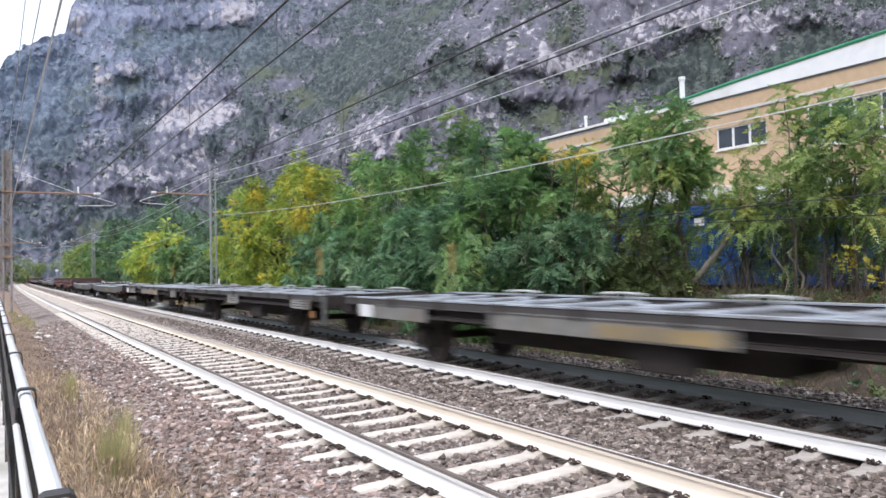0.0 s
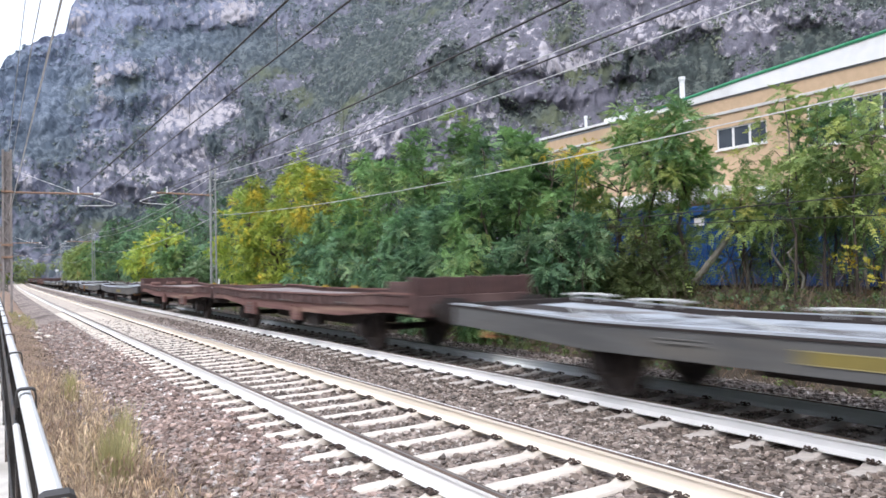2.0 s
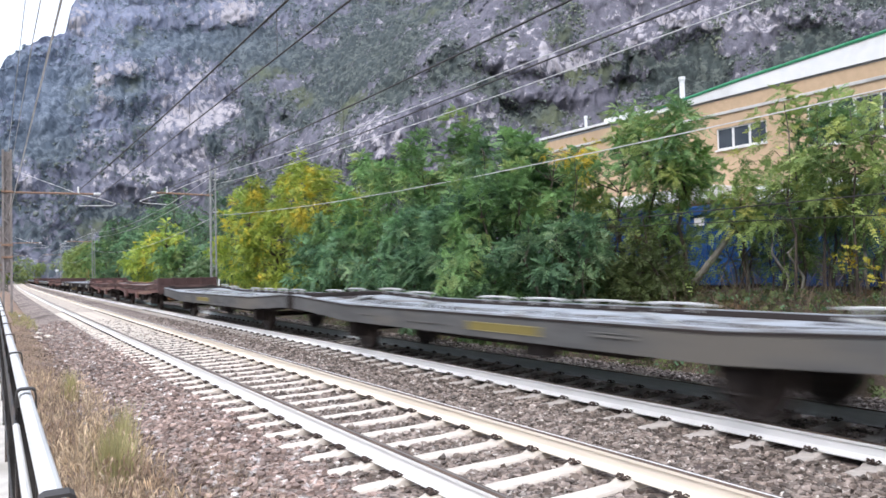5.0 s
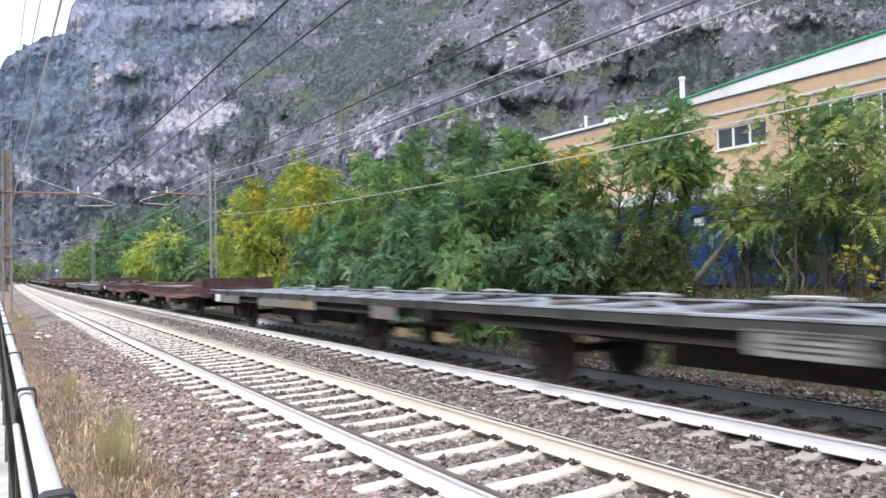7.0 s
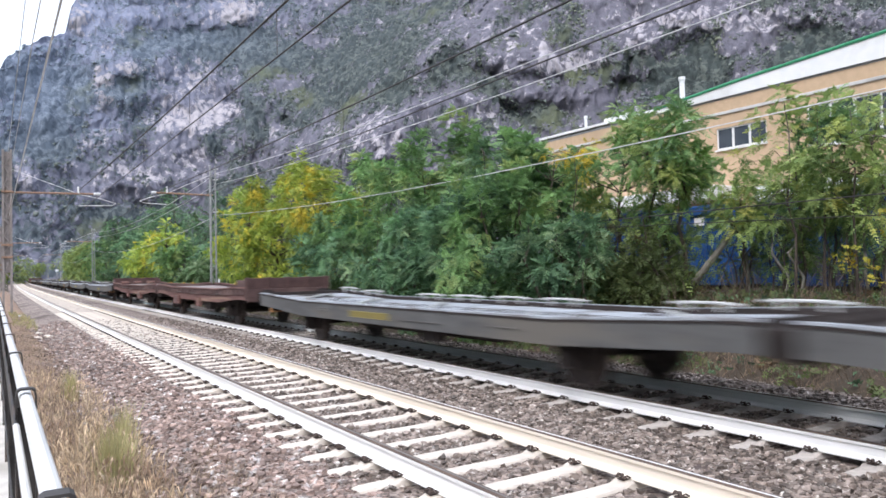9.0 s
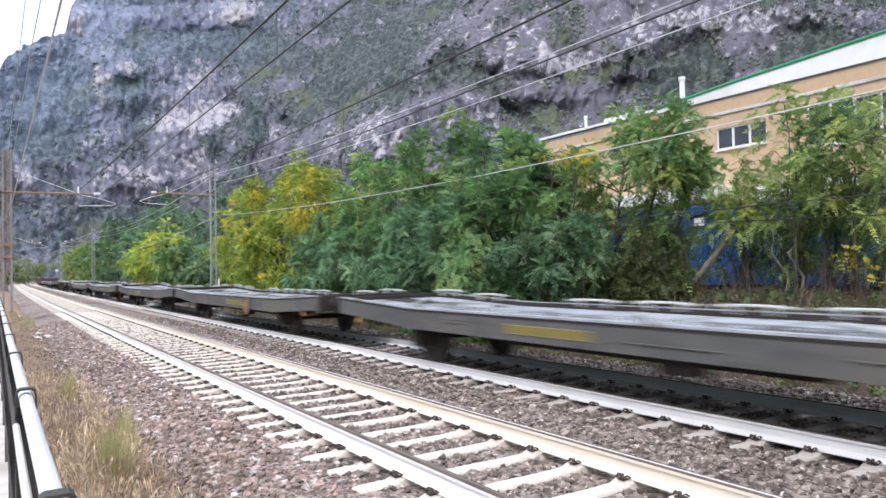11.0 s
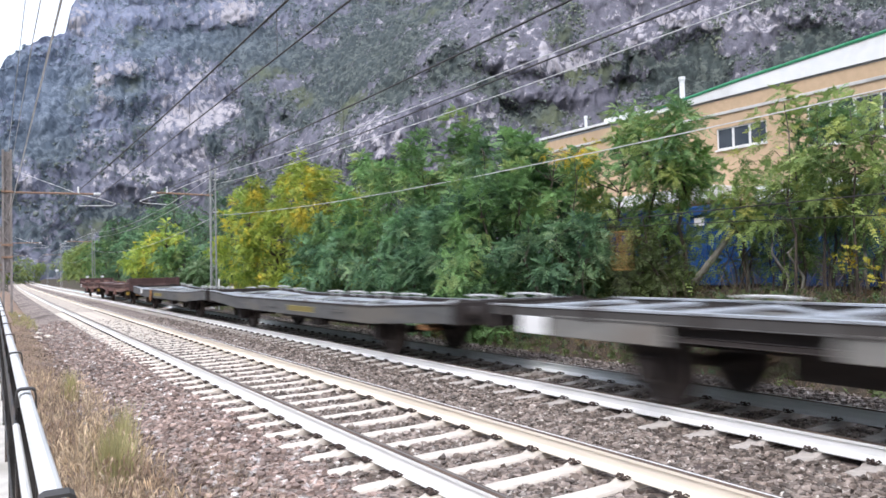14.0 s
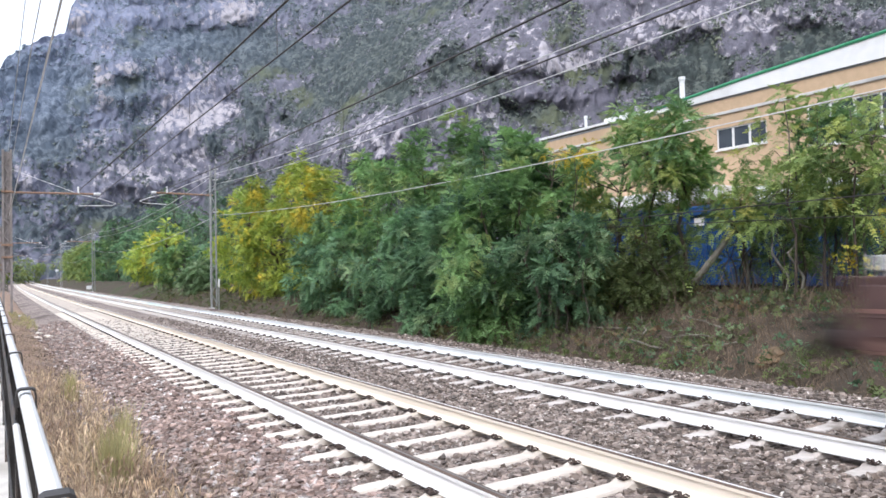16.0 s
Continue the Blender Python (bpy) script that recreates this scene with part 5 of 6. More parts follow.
seed_heads("dry_seed_heads", "pale feathery seed heads of dry grass", np.concatenate([scatter(0.3, 1.35, 4.5, 14, 1500, 12), scatter(0.5, 1.3, 5.2, 9.0, 1300, 13, 0.8, 2.6)]), 0.34, 6)
rg = np.random.default_rng(33)
tufts = np.concatenate([rg.normal((0.9, 7.1, 0), (0.07, 0.15, 0), (420, 3)), rg.normal((1.2, 8.6, 0), (0.05, 0.1, 0), (120, 3)), rg.normal((0.96, 12.05, 0), (0.05, 0.12, 0), (160, 3))])
tufts[:, 2] = -0.1
blades("weed_tufts", "upright olive-green weed tufts in the dry grass", tufts, 0.5, 0.0035, 0.22, M_WEED, 7, category="weeds")
blades("grass_tuft", "low green grass beside the path", scatter(0.6, 1.5, 30, 44, 900, 15, 0.8), 0.2, 0.012, 0.6, M_WEED, 8)
# the bank: dead stalks, low leaves and litter
blades("dead_stalks", "brown dead stalks and brambles on the bank", np.concatenate([scatter(10.3, 14.5, 2.5, 16, 14000, 21, 0.8), scatter(10.3, 13.5, 16, 60, 9000, 22, 0.3)]), 0.34, 0.005, 0.9, M_STALK, 9, category="undergrowth")
blades("dead_bank_grass", "short matted dead grass on the bank", scatter(10.25, 14.5, 2.5, 15, 11000, 28), 0.13, 0.005, 1.6, M_RUSSET, 29, category="undergrowth")
blades("tall_stalks", "tall thin dead stems standing on the bank", scatter(12.2, 15.0, 2.5, 14, 150, 23), 1.1, 0.006, 0.35, M_STALK, 10, category="undergrowth")
for nm, lb, n, mt, sd, box_ in (("bank_ivy", "low green ivy and weeds on the bank", 1900, M_LEAF_DEEP, 25, (10.4, 14.5, 2.5, 15)), ("bank_litter", "brown fallen leaves and creeper on the bank", 8000, M_LEAF_OLIVE, 26, (10.2, 15.0, 2.5, 18)), ("bank_weeds", "low weeds along the foot of the bank", 7000, M_LEAF_OLIVE, 27, (10.3, 13.5, 15, 70))):
    pts_ = scatter(*box_, n, sd, 0.45, 0.7)
    rg = np.random.default_rng(sd)
    pts_[:, 2] += rg.uniform(0.02, 0.3, len(pts_)) ** 1.5
    v, f = feather_leaves(pts_, unit(rg.normal(0, 1, (len(pts_), 3)) + np.array([-0.3, -0.2, 0.5])), 0.2, rg, 2, 0.6)
    tagged(new(nm, mesh_from(nm, v, f, mt)), lb, "undergrowth", kind="stuff")
# fallen branches on the bank, and a bare mound of ochre earth
for i, (x, y, ln, turn) in enumerate(((11.0, 10.4, 1.5, 80), (11.4, 9.6, 1.2, 100), (11.7, 10.9, 1.0, 40), (11.2, 8.7, 0.9, 120), (12.1, 9.7, 1.3, 65), (11.5, 11.6, 1.1, 95))):
    rg = np.random.default_rng(300 + i)
    a = math.radians(turn)
    bm = B()
    sweep(bm, [(x + math.cos(a) * ln * (k / 4 - 0.5), y + math.sin(a) * ln * (k / 4 - 0.5) + rg.normal(0, 0.04), float(ground_z(x + math.cos(a) * ln * (k / 4 - 0.5), y)) + 0.07 + rg.uniform(0, 0.06)) for k in range(5)], [0.02, 0.018, 0.016, 0.012, 0.007], 5)
    tagged(part("fallen_branch", bm, M_PALEBARK), "thin grey fallen branch lying on the bank", "branch", "fallen branches on the bank")
M_OCHRESOIL = mat("ochre_earth", (0.22, 0.15, 0.088), (0.15, 0.105, 0.066), 7, 1.0, bump=0.8, bscale=14)
bm = B()
bmesh.ops.create_icosphere(bm, subdivisions=3, radius=1)
for v in bm.verts:
    k = 1 + 0.35 * noise.noise(v.co * 2.1)
    v.co = Vector((v.co.x * 0.3 * k, v.co.y * 0.2 * k, v.co.z * 0.09 * k))
mound = tagged(part("earth_mound", bm, M_OCHRESOIL), "small bare mound of ochre earth on the bank", "earth")
mound.location = (11.05, 7.55, float(ground_z(11.05, 7.55)) + 0.03)
mound.rotation_euler = (0, radians(-24), 0)
# a fallen, leaning trunk
bm = B()
sweep(bm, TRUNK_LINE, [0.085, 0.08, 0.074, 0.062], 8)
tagged(part("leaning_trunk", bm, M_PALEBARK), "bare grey leaning trunk propped in the shrubs", "tree trunk")
for i, (x, y) in enumerate(((14.0, 9.15), (14.05, 8.85), (14.3, 10.2), (14.1, 7.1), (14.4, 7.6))):
    rg = np.random.default_rng(60 + i)
    bm = B()
    z = float(ground_z(x, y)) - 0.05
    sweep(bm, [(x + rg.normal(0, 0.06) * k, y + rg.normal(0, 0.07) * k, z + 0.5 * k) for k in range(6)], [0.034 - 0.004 * k for k in range(6)], 6)
    tagged(part("bare_stem", bm, M_PALEBARK), "thin pale bare stem on the bank", "stem")

# ---------------------------------------------------------------- the freight train: empty two-axle container flat wagons in coupled pairs
M_GREY = mat("grey_wagon_paint", (0.115, 0.115, 0.114), (0.085, 0.085, 0.085), 5, 0.65, c3=(0.135, 0.125, 0.11), s3=1.1, stretch=(1, 0.35, 1.4))
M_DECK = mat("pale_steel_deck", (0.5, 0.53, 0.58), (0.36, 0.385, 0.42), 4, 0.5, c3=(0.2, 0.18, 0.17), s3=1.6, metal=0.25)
M_DARK = mat("grimy_underframe", (0.026, 0.022, 0.021), (0.045, 0.035, 0.032), 9, 0.85)
M_BAR = mat("galvanised_bar", (0.62, 0.62, 0.6), (0.45, 0.45, 0.44), 7, 0.5, metal=0.2)
M_RED = mat("oxide_red_paint", (0.104, 0.062, 0.057), (0.074, 0.045, 0.042), 6, 0.75, c3=(0.15, 0.095, 0.085), s3=0.9, stretch=(1, 0.4, 1.5))
M_HEAD = mat("dark_brown_end_board", (0.1, 0.056, 0.051), (0.075, 0.043, 0.04), 6, 0.75, c3=(0.09, 0.055, 0.05), s3=1.5)
M_RED2 = mat("faded_oxide_red_paint", (0.195, 0.104, 0.091), (0.145, 0.077, 0.068), 6, 0.75, c3=(0.28, 0.18, 0.137), s3=1.6, stretch=(1, 0.14, 4), lo3=0.5, hi3=0.68)
M_REDDECK = mat("worn_red_deck", (0.3, 0.27, 0.265), (0.22, 0.18, 0.175), 4, 0.8, c3=(0.15, 0.08, 0.07), s3=1.3)
M_PANEL = mat("pale_grey_panel", (0.24, 0.236, 0.222), (0.18, 0.176, 0.166), 5, 0.6, c3=(0.19, 0.17, 0.15), s3=1.4)
M_PALEPANEL = mat("weathered_white_panel", (0.37, 0.37, 0.355), (0.27, 0.268, 0.255), 5, 0.65, c3=(0.19, 0.175, 0.152), s3=1.4)
M_HANDLE = mat("orange_yellow_paint", (0.4, 0.24, 0.075), (0.3, 0.17, 0.055), 8, 0.55)
M_SPIGOT = mat("worn_yellow_paint", (0.42, 0.29, 0.05), (0.3, 0.205, 0.04), 8, 0.55)
M_RAILGREY = mat("mid_grey_rail", (0.075, 0.07, 0.067), (0.055, 0.052, 0.05), 6, 0.7)
M_WHITE = mat("white_plate", (0.8, 0.8, 0.8), (0.72, 0.72, 0.71), 9, 0.5)
M_YELLOW = mat("yellow_marking", (0.23, 0.185, 0.05), (0.17, 0.14, 0.045), 8, 0.65)
M_TAN = mat("faded_yellow_tan_paint", (0.36, 0.27, 0.13), (0.27, 0.2, 0.1), 6, 0.65, c3=(0.22, 0.18, 0.12), s3=1.2)
M_STRIPE = mat("pale_yellow_line", (0.36, 0.31, 0.14), (0.3, 0.26, 0.12), 9, 0.65)
M_ORANGE = mat("rusty_orange_wheel", (0.36, 0.19, 0.075), (0.24, 0.12, 0.055), 10, 0.7)
M_MARK = mat("pale_stencil_bar", (0.17, 0.165, 0.155), (0.13, 0.126, 0.118), 12, 0.7)
M_STEEL = mat("worn_wheel_steel", (0.07, 0.055, 0.05), (0.1, 0.085, 0.08), 12, 0.6, metal=0.4)


def lathe(bm, prof, n, cx, cy, cz, axis="x"):
    """Turn an (axial, radius) profile round the x axis."""
    rings = []
    for a, r in prof:
        rings.append([bm.verts.new((cx + a, cy + r * math.cos(6.28319 * k / n), cz + r * math.sin(6.28319 * k / n))) for k in range(n)])
    for ra, rb in zip(rings, rings[1:]):
        for k in range(n):
            bm.faces.new((ra[k], ra[(k + 1) % n], rb[(k + 1) % n], rb[k]))
    bm.faces.new(rings[0][::-1])
    bm.faces.new(rings[-1])


def wheelset(unit, y):
    """Axle, two flanged wheels, and over each wheel a leaf spring with axle box and horn guides."""
    bm = B()
    tube(bm, (-1.0, 0, 0.46), (1.0, 0, 0.46), 0.075, n=12)
    ax = part("axle", bm, M_DARK, unit)
    ax.location = (0, y, 0)
    for s in (-1, 1):
        bm = B()
        prof = [(-0.06, 0.1), (-0.06, 0.2), (-0.025, 0.24), (-0.025, 0.38), (-0.07, 0.4), (-0.07, 0.455), (0.045, 0.465), (0.052, 0.49), (0.07, 0.49), (0.07, 0.4), (0.02, 0.38), (0.02, 0.24), (0.07, 0.2), (0.07, 0.1)]
        lathe(bm, [(-s * a, r) for a, r in prof], 28, s * 0.745, 0, 0.463)
        bmesh.ops.recalc_face_normals(bm, faces=bm.faces)
        part("wheel", bm, M_STEEL, ax)
        bm = B()
        box(bm, s * 0.86, s * 1.12, -0.14, 0.14, 0.32, 0.6, 0.03)
        tube(bm, (s * 1.1, 0, 0.46), (s * 1.16, 0, 0.46), 0.1, n=12)
        part("axle_box", bm, M_DARK, ax)
        bm = B()
        for k in range(5):
            ln = 0.68 - 0.12 * k
            for a, b in ((-1, 0), (0, 1)):
                y0, y1 = a * ln, b * ln
                z0, z1 = (0.78 if a else 0.66), (0.78 if b else 0.66)
                d = -0.022 * k
                vs = [bm.verts.new((s * x, yy, zz + d)) for yy, zz in ((y0, z0), (y1, z1)) for x, zz2 in ((0.95, 0), (1.05, 0)) for zz in (zz, zz + 0.02)]
                for q in ((0, 1, 3, 2), (4, 6, 7, 5), (0, 4, 5, 1), (2, 3, 7, 6), (0, 2, 6, 4), (1, 5, 7, 3)):
                    bm.faces.new([vs[i] for i in q])
        bmesh.ops.recalc_face_normals(bm, faces=bm.faces)
        part("leaf_spring", bm, M_DARK, ax)
        for e in (-1, 1):
            bm = B()
            vs = [bm.verts.new((s * x, e * yy, zz)) for x in (0.9, 0.93) for yy, zz in ((0.15, 0.3), (0.24, 0.3), (0.62, 0.84), (0.15, 0.84))]
            for q in ((0, 1, 2, 3), (7, 6, 5, 4), (0, 4, 5, 1), (1, 5, 6, 2), (2, 6, 7, 3), (3, 7, 4, 0)):
                bm.faces.new([vs[i] for i in q])
            bmesh.ops.recalc_face_normals(bm, faces=bm.faces)
            part("horn_guide", bm, M_DARK, ax)


def buffers(unit, y, way):
    for s in (-1, 1):
        bm = B()
        tube(bm, (s * 0.875, y, 0.95), (s * 0.875, y + way * 0.32, 0.95), 0.1, n=14)
        tube(bm, (s * 0.875, y + way * 0.3, 0.95), (s * 0.875, y + way * 0.5, 0.95), 0.075, n=14)
        tube(bm, (s * 0.875, y + way * 0.49, 0.95), (s * 0.875, y + way * 0.53, 0.95), 0.23, n=18)
        part("buffer", bm, M_DARK, unit)
    bm = B()
    box(bm, -0.05, 0.05, min(y, y + way * 0.45), max(y, y + way * 0.45), 0.88, 0.96, 0.01)
    sweep(bm, [(0, y + way * 0.4, 0.92), (0.02, y + way * 0.55, 0.8), (0, y + way * 0.5, 0.66)], 0.025)
    part("coupling", bm, M_DARK, unit)


def joint_bar(unit, y, way):
    bm = B()
    tube(bm, (0, y, 0.75), (0, y + way * 0.3, 0.75), 0.09, n=12)
    part("joint_bar", bm, M_DARK, unit)
    for s in (-1, 1):
        bm = B()
        box(bm, s * 0.95 - 0.2, s * 0.95 + 0.2, min(y, y + way * 0.12), max(y, y + way * 0.12), 0.68, 1.02, 0.02)
        part("side_bearer", bm, M_DARK, unit)


def cranked(L, top_end, top_mid, bot_end, bot_mid, raised, taper):
    """Side outline of a sill that is raised over the axles: points round it as (y, z)."""
    h = L / 2
    up = [(-h, top_end), (-h + raised, top_end), (-h + raised + taper, top_mid), (h - raised - taper, top_mid), (h - raised, top_end), (h, top_end)]
    dn = [(h, bot_end), (h - raised, bot_end), (h - raised - taper, bot_mid), (-h + raised + taper, bot_mid), (-h + raised, bot_end), (-h, bot_end)]
    return up, dn


def plate(bm, up, dn, x0, x1):
    """A plate of thickness x0..x1 between an upper and a lower outline."""
    n = len(up)
    a = [[bm.verts.new((x, *q)) for q in up] for x in (x0, x1)]
    b = [[bm.verts.new((x, *q)) for q in dn[::-1]] for x in (x0, x1)]
    for i in range(n - 1):
        for k in (0, 1):
            q = (a[k][i], a[k][i + 1], b[k][i + 1], b[k][i])
            bm.faces.new(q if k else q[::-1])
        bm.faces.new((a[0][i], a[0][i + 1], a[1][i + 1], a[1][i]))
        bm.faces.new((b[1][i], b[1][i + 1], b[0][i + 1], b[0][i]))
    for i in (0, n - 1):
        bm.faces.new((a[0][i], a[1][i], b[1][i], b[0][i]))
    bmesh.ops.recalc_face_normals(bm, faces=bm.faces)


def zat(up, y):
    return float(np.interp(y, [q[0] for q in up], [q[1] for q in up]))


def stops(unit, xs, ys, up, rise=0.1, material=None, ln=0.62):
    """Folding container stops: flat bars on two feet along the deck's edges."""
    for x in xs:
        for y in ys:
            z = zat(up, y)
            bm = B()
            w = 0.045
            sweep(bm, [(x, y - ln, z + rise * 0.75), (x, y - ln * 0.5, z + rise), (x, y + ln * 0.5, z + rise), (x, y + ln, z + rise * 0.8)], 0.021, 6)
            for e in (-0.5, 0.5):
                box(bm, x - w / 2, x + w / 2, y + e * ln - 0.03, y + e * ln + 0.03, z - 0.02, z + rise, 0.004)
            part("container_stop", bm, material or M_BAR, unit)


def gear(unit, seed, y0=-3.0, y1=3.0):
    """Brake reservoir, cylinder, rods and a handbrake box below the frame."""
    r = random.Random(seed)
    bm = B()
    tube(bm, (-0.35, y0 + 0.6, 0.6), (-0.35, y0 + 1.9, 0.6), 0.19, n=14)
    part("air_reservoir", bm, M_DARK, unit)
    bm = B()
    tube(bm, (0.3, y1 - 1.5, 0.58), (0.3, y1 - 0.8, 0.58), 0.16, n=14)
    part("brake_cylinder", bm, M_DARK, unit)
    bm = B()
    sweep(bm, [(0.1, -4.5, 0.66), (0.1, 4.5, 0.66)], 0.02)
    sweep(bm, [(-0.5, -4.2, 0.7), (-0.3, 0, 0.64), (-0.5, 4.2, 0.7)], 0.018)
    part("brake_rod", bm, M_DARK, unit)
    bm = B()
    box(bm, -0.55, 0.55, y0 + 0.3, y1 - 0.3, 0.44, 0.74, 0.02)
    part("brake_frame", bm, M_DARK, unit)
    bm = B()
    box(bm, -1.12, -0.9, r.uniform(-2, -1.4), r.uniform(-1.2, -0.9), 0.42, 0.74, 0.02)
    part("brake_box", bm, M_DARK, unit)


def stencils(unit, x, spots, material, w=0.02):
    for y0, y1, z0, z1 in spots:
        bm = B()
        box(bm, x - w, x + 0.004, y0, y1, z0, z1)
        part("stencil", bm, material, unit)


def grey_unit(L, way):
    """A deep-sided grey flat. way: +1 where its outer, buffered end lies ahead along +y, else -1."""
    u = tagged(new("flat_wagon"), "empty grey container flat wagon with a yellow side stripe", "flat wagon", "wagons of the freight train")
    body = L - 0.92
    off = -way * 0.17
    up, dn = cranked(body, 1.09, 0.975, 0.77, 0.625, 0.3, 2.8)
    up, dn = [(y + off, z) for y, z in up], [(y + off, z) for y, z in dn]
    for s in (-1, 1):
        bm = B()
        plate(bm, up, dn, s * 1.24, s * 1.3)
        part("side_sill", bm, M_GREY, u)
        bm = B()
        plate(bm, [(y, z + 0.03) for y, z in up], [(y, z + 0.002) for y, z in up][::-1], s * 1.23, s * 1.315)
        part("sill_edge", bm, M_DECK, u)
        bm = B()
        plate(bm, [(y, z + 0.02) for y, z in up], [(y, z - 0.16) for y, z in up][::-1], s * 1.17, s * 1.2)
        part("inner_web", bm, M_DARK, u)
        # raised dark strip that stands in for a shaded groove below the edge
        bm = B()
        plate(bm, [(y, z - 0.004) for y, z in up], [(y, z - 0.03) for y, z in up][::-1], s * 1.29, s * 1.312)
        part("sill_groove", bm, M_DARK, u)
    # centre girder and cross members
    bm = B()
    plate(bm, [(y, z - 0.06) for y, z in up], [(y, z - 0.02) for y, z in dn], -0.32, 0.32)
    part("centre_girder", bm, M_DARK, u)
    h = body / 2
    m = 10
    for k in range(m):
        y0, y1 = off - h + 0.05 + k * (body - 0.1) / m, off - h + 0.05 + (k + 1) * (body - 0.1) / m
        ya, yb = y0 + 0.06, y1 - 0.06
        bm = B()
        za, zb = zat(up, ya) - 0.06, zat(up, yb) - 0.06
        # each bay: two plates with a skewed dark slot between them
        lean = 0.62 if k % 2 else -0.62
        for xa, xb, xa2, xb2 in ((-1.15, -0.05 + lean, -1.15, -0.05 - lean), (0.05 + lean, 1.15, 0.05 - lean, 1.15)):
            v = [bm.verts.new(q) for q in ((xa, ya, za), (xb, ya, za), (xb2, yb, zb), (xa2, yb, zb))]
            w = [bm.verts.new((q.co.x, q.co.y, q.co.z - 0.03)) for q in v]
            bm.faces.new(v)
            bm.faces.new(w[::-1])
            for i in range(4):
                bm.faces.new((v[i], w[i], w[(i + 1) % 4], v[(i + 1) % 4]))
        bmesh.ops.recalc_face_normals(bm, faces=bm.faces)
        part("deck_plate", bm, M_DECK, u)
        bm = B()
        box(bm, -1.22, 1.22, y0 - 0.04, y0 + 0.04, za - 0.2, za - 0.035)
        part("cross_member", bm, M_DARK, u)
    for e in (-1, 1):
        bm = B()
        box(bm, -1.28, 1.28, off + e * h - 0.05 * (e > 0) - 0.0, off + e * h + 0.05 * (e < 0), 0.74, 1.12, 0.01)
        part("headstock", bm, M_DARK, u)
    for y in (-h + 3.05, h - 3.05):
        wheelset(u, y + off)
    buffers(u, off + way * h, way)
    joint_bar(u, off - way * h, -way)
    gear(u, 5)
    stops(u, (1.15,), [off - h + 1.0 + 1.55 * k for k in range(10) if k not in (2, 7)], up, 0.11)
    bm = B()
    for k in range(5):
        y = off - h + 1.9 + 3.0 * k
        z = zat(up, y) - 0.03
        sweep(bm, [(-1.0, y - 1.1, z + 0.01), (-0.3, y - 0.2, z + 0.03), (0.6, y + 0.9, z + 0.01)], 0.03)
    part("deck_tie", bm, M_BAR, u)
    stencils(u, -1.302, [(off - way * 1.2 - 0.7, off - way * 1.2 + 0.7, 0.76, 0.767), (off + way * 3.2 - 0.3, off + way * 3.2 + 0.3, 0.8, 0.83), (off + way * 3.2 - 0.3, off + way * 3.2 + 0.3, 0.85, 0.86), (off - way * 3.6 - 0.3, off - way * 3.6 + 0.3, 0.8, 0.81)], M_MARK)
    return u


def grey_fittings(u, way, plated, wheeled):
    """The yellow stripe with its pale borders, the rusty handbrake wheel, and on one wagon a white plate."""
    c = way * 0.75
    bm = B()
    box(bm, -1.31, -1.29, c - 0.87, c + 0.87, 0.735, 0.845)
    part("yellow_stripe", bm, M_YELLOW, u, "faded yellow marking stripe")
    for z in (0.725, 0.847):
        bm = B()
        box(bm, -1.312, -1.29, c - 0.88, c + 0.88, z, z + 0.009)
        part("stripe_border", bm, M_STRIPE, u)
    bm = B()
    box(bm, -1.3, -1.0, way * 6.65 - 0.08, way * 6.65 + 0.08, 0.62, 0.65, 0.006)
    box(bm, -1.31, -1.29, way * 6.65 - 0.085, way * 6.65 + 0.085, 0.62, 0.72, 0.004)
    for dy in (-0.06, 0.06):
        tube(bm, (-1.05, way * 6.65 + dy, 0.64), (-1.05, way * 6.65 + dy, 0.85), 0.012, n=6)
    part("footstep", bm, M_ORANGE, u, "rusty orange footstep")
    if wheeled:
        y, z = way * 2.2, 0.74
        bm = B()
        ring = [(-1.36, y + 0.25 * math.cos(6.2832 * k / 20), z + 0.25 * math.sin(6.2832 * k / 20)) for k in range(21)]
        sweep(bm, ring, 0.02, 6)
        for k in range(4):
            a = 1.5708 * k + 0.4
            tube(bm, (-1.36, y, z), (-1.36, y + 0.25 * math.cos(a), z + 0.25 * math.sin(a)), 0.013, n=6)
        tube(bm, (-1.38, y, z), (-1.28, y, z), 0.035, n=10)
        part("handbrake_wheel", bm, M_ORANGE, u, "rusty orange handbrake wheel")
        bm = B()
        lathe(bm, [(-0.02, 0.02), (-0.02, 0.21), (0.0, 0.21), (0.0, 0.02)], 20, -1.325, y, z)
        part("wheel_backplate", bm, M_PANEL, u)
    if plated:
        tagged(u, "empty grey container flat wagon with a white end plate")
        bm = B()
        yy = way * 4.9
        box(bm, -1.35, -1.3, yy - 0.17, yy + 0.17, 0.78, 1.03, 0.01)
        part("wagon_plate", bm, M_WHITE, u, "white plate")


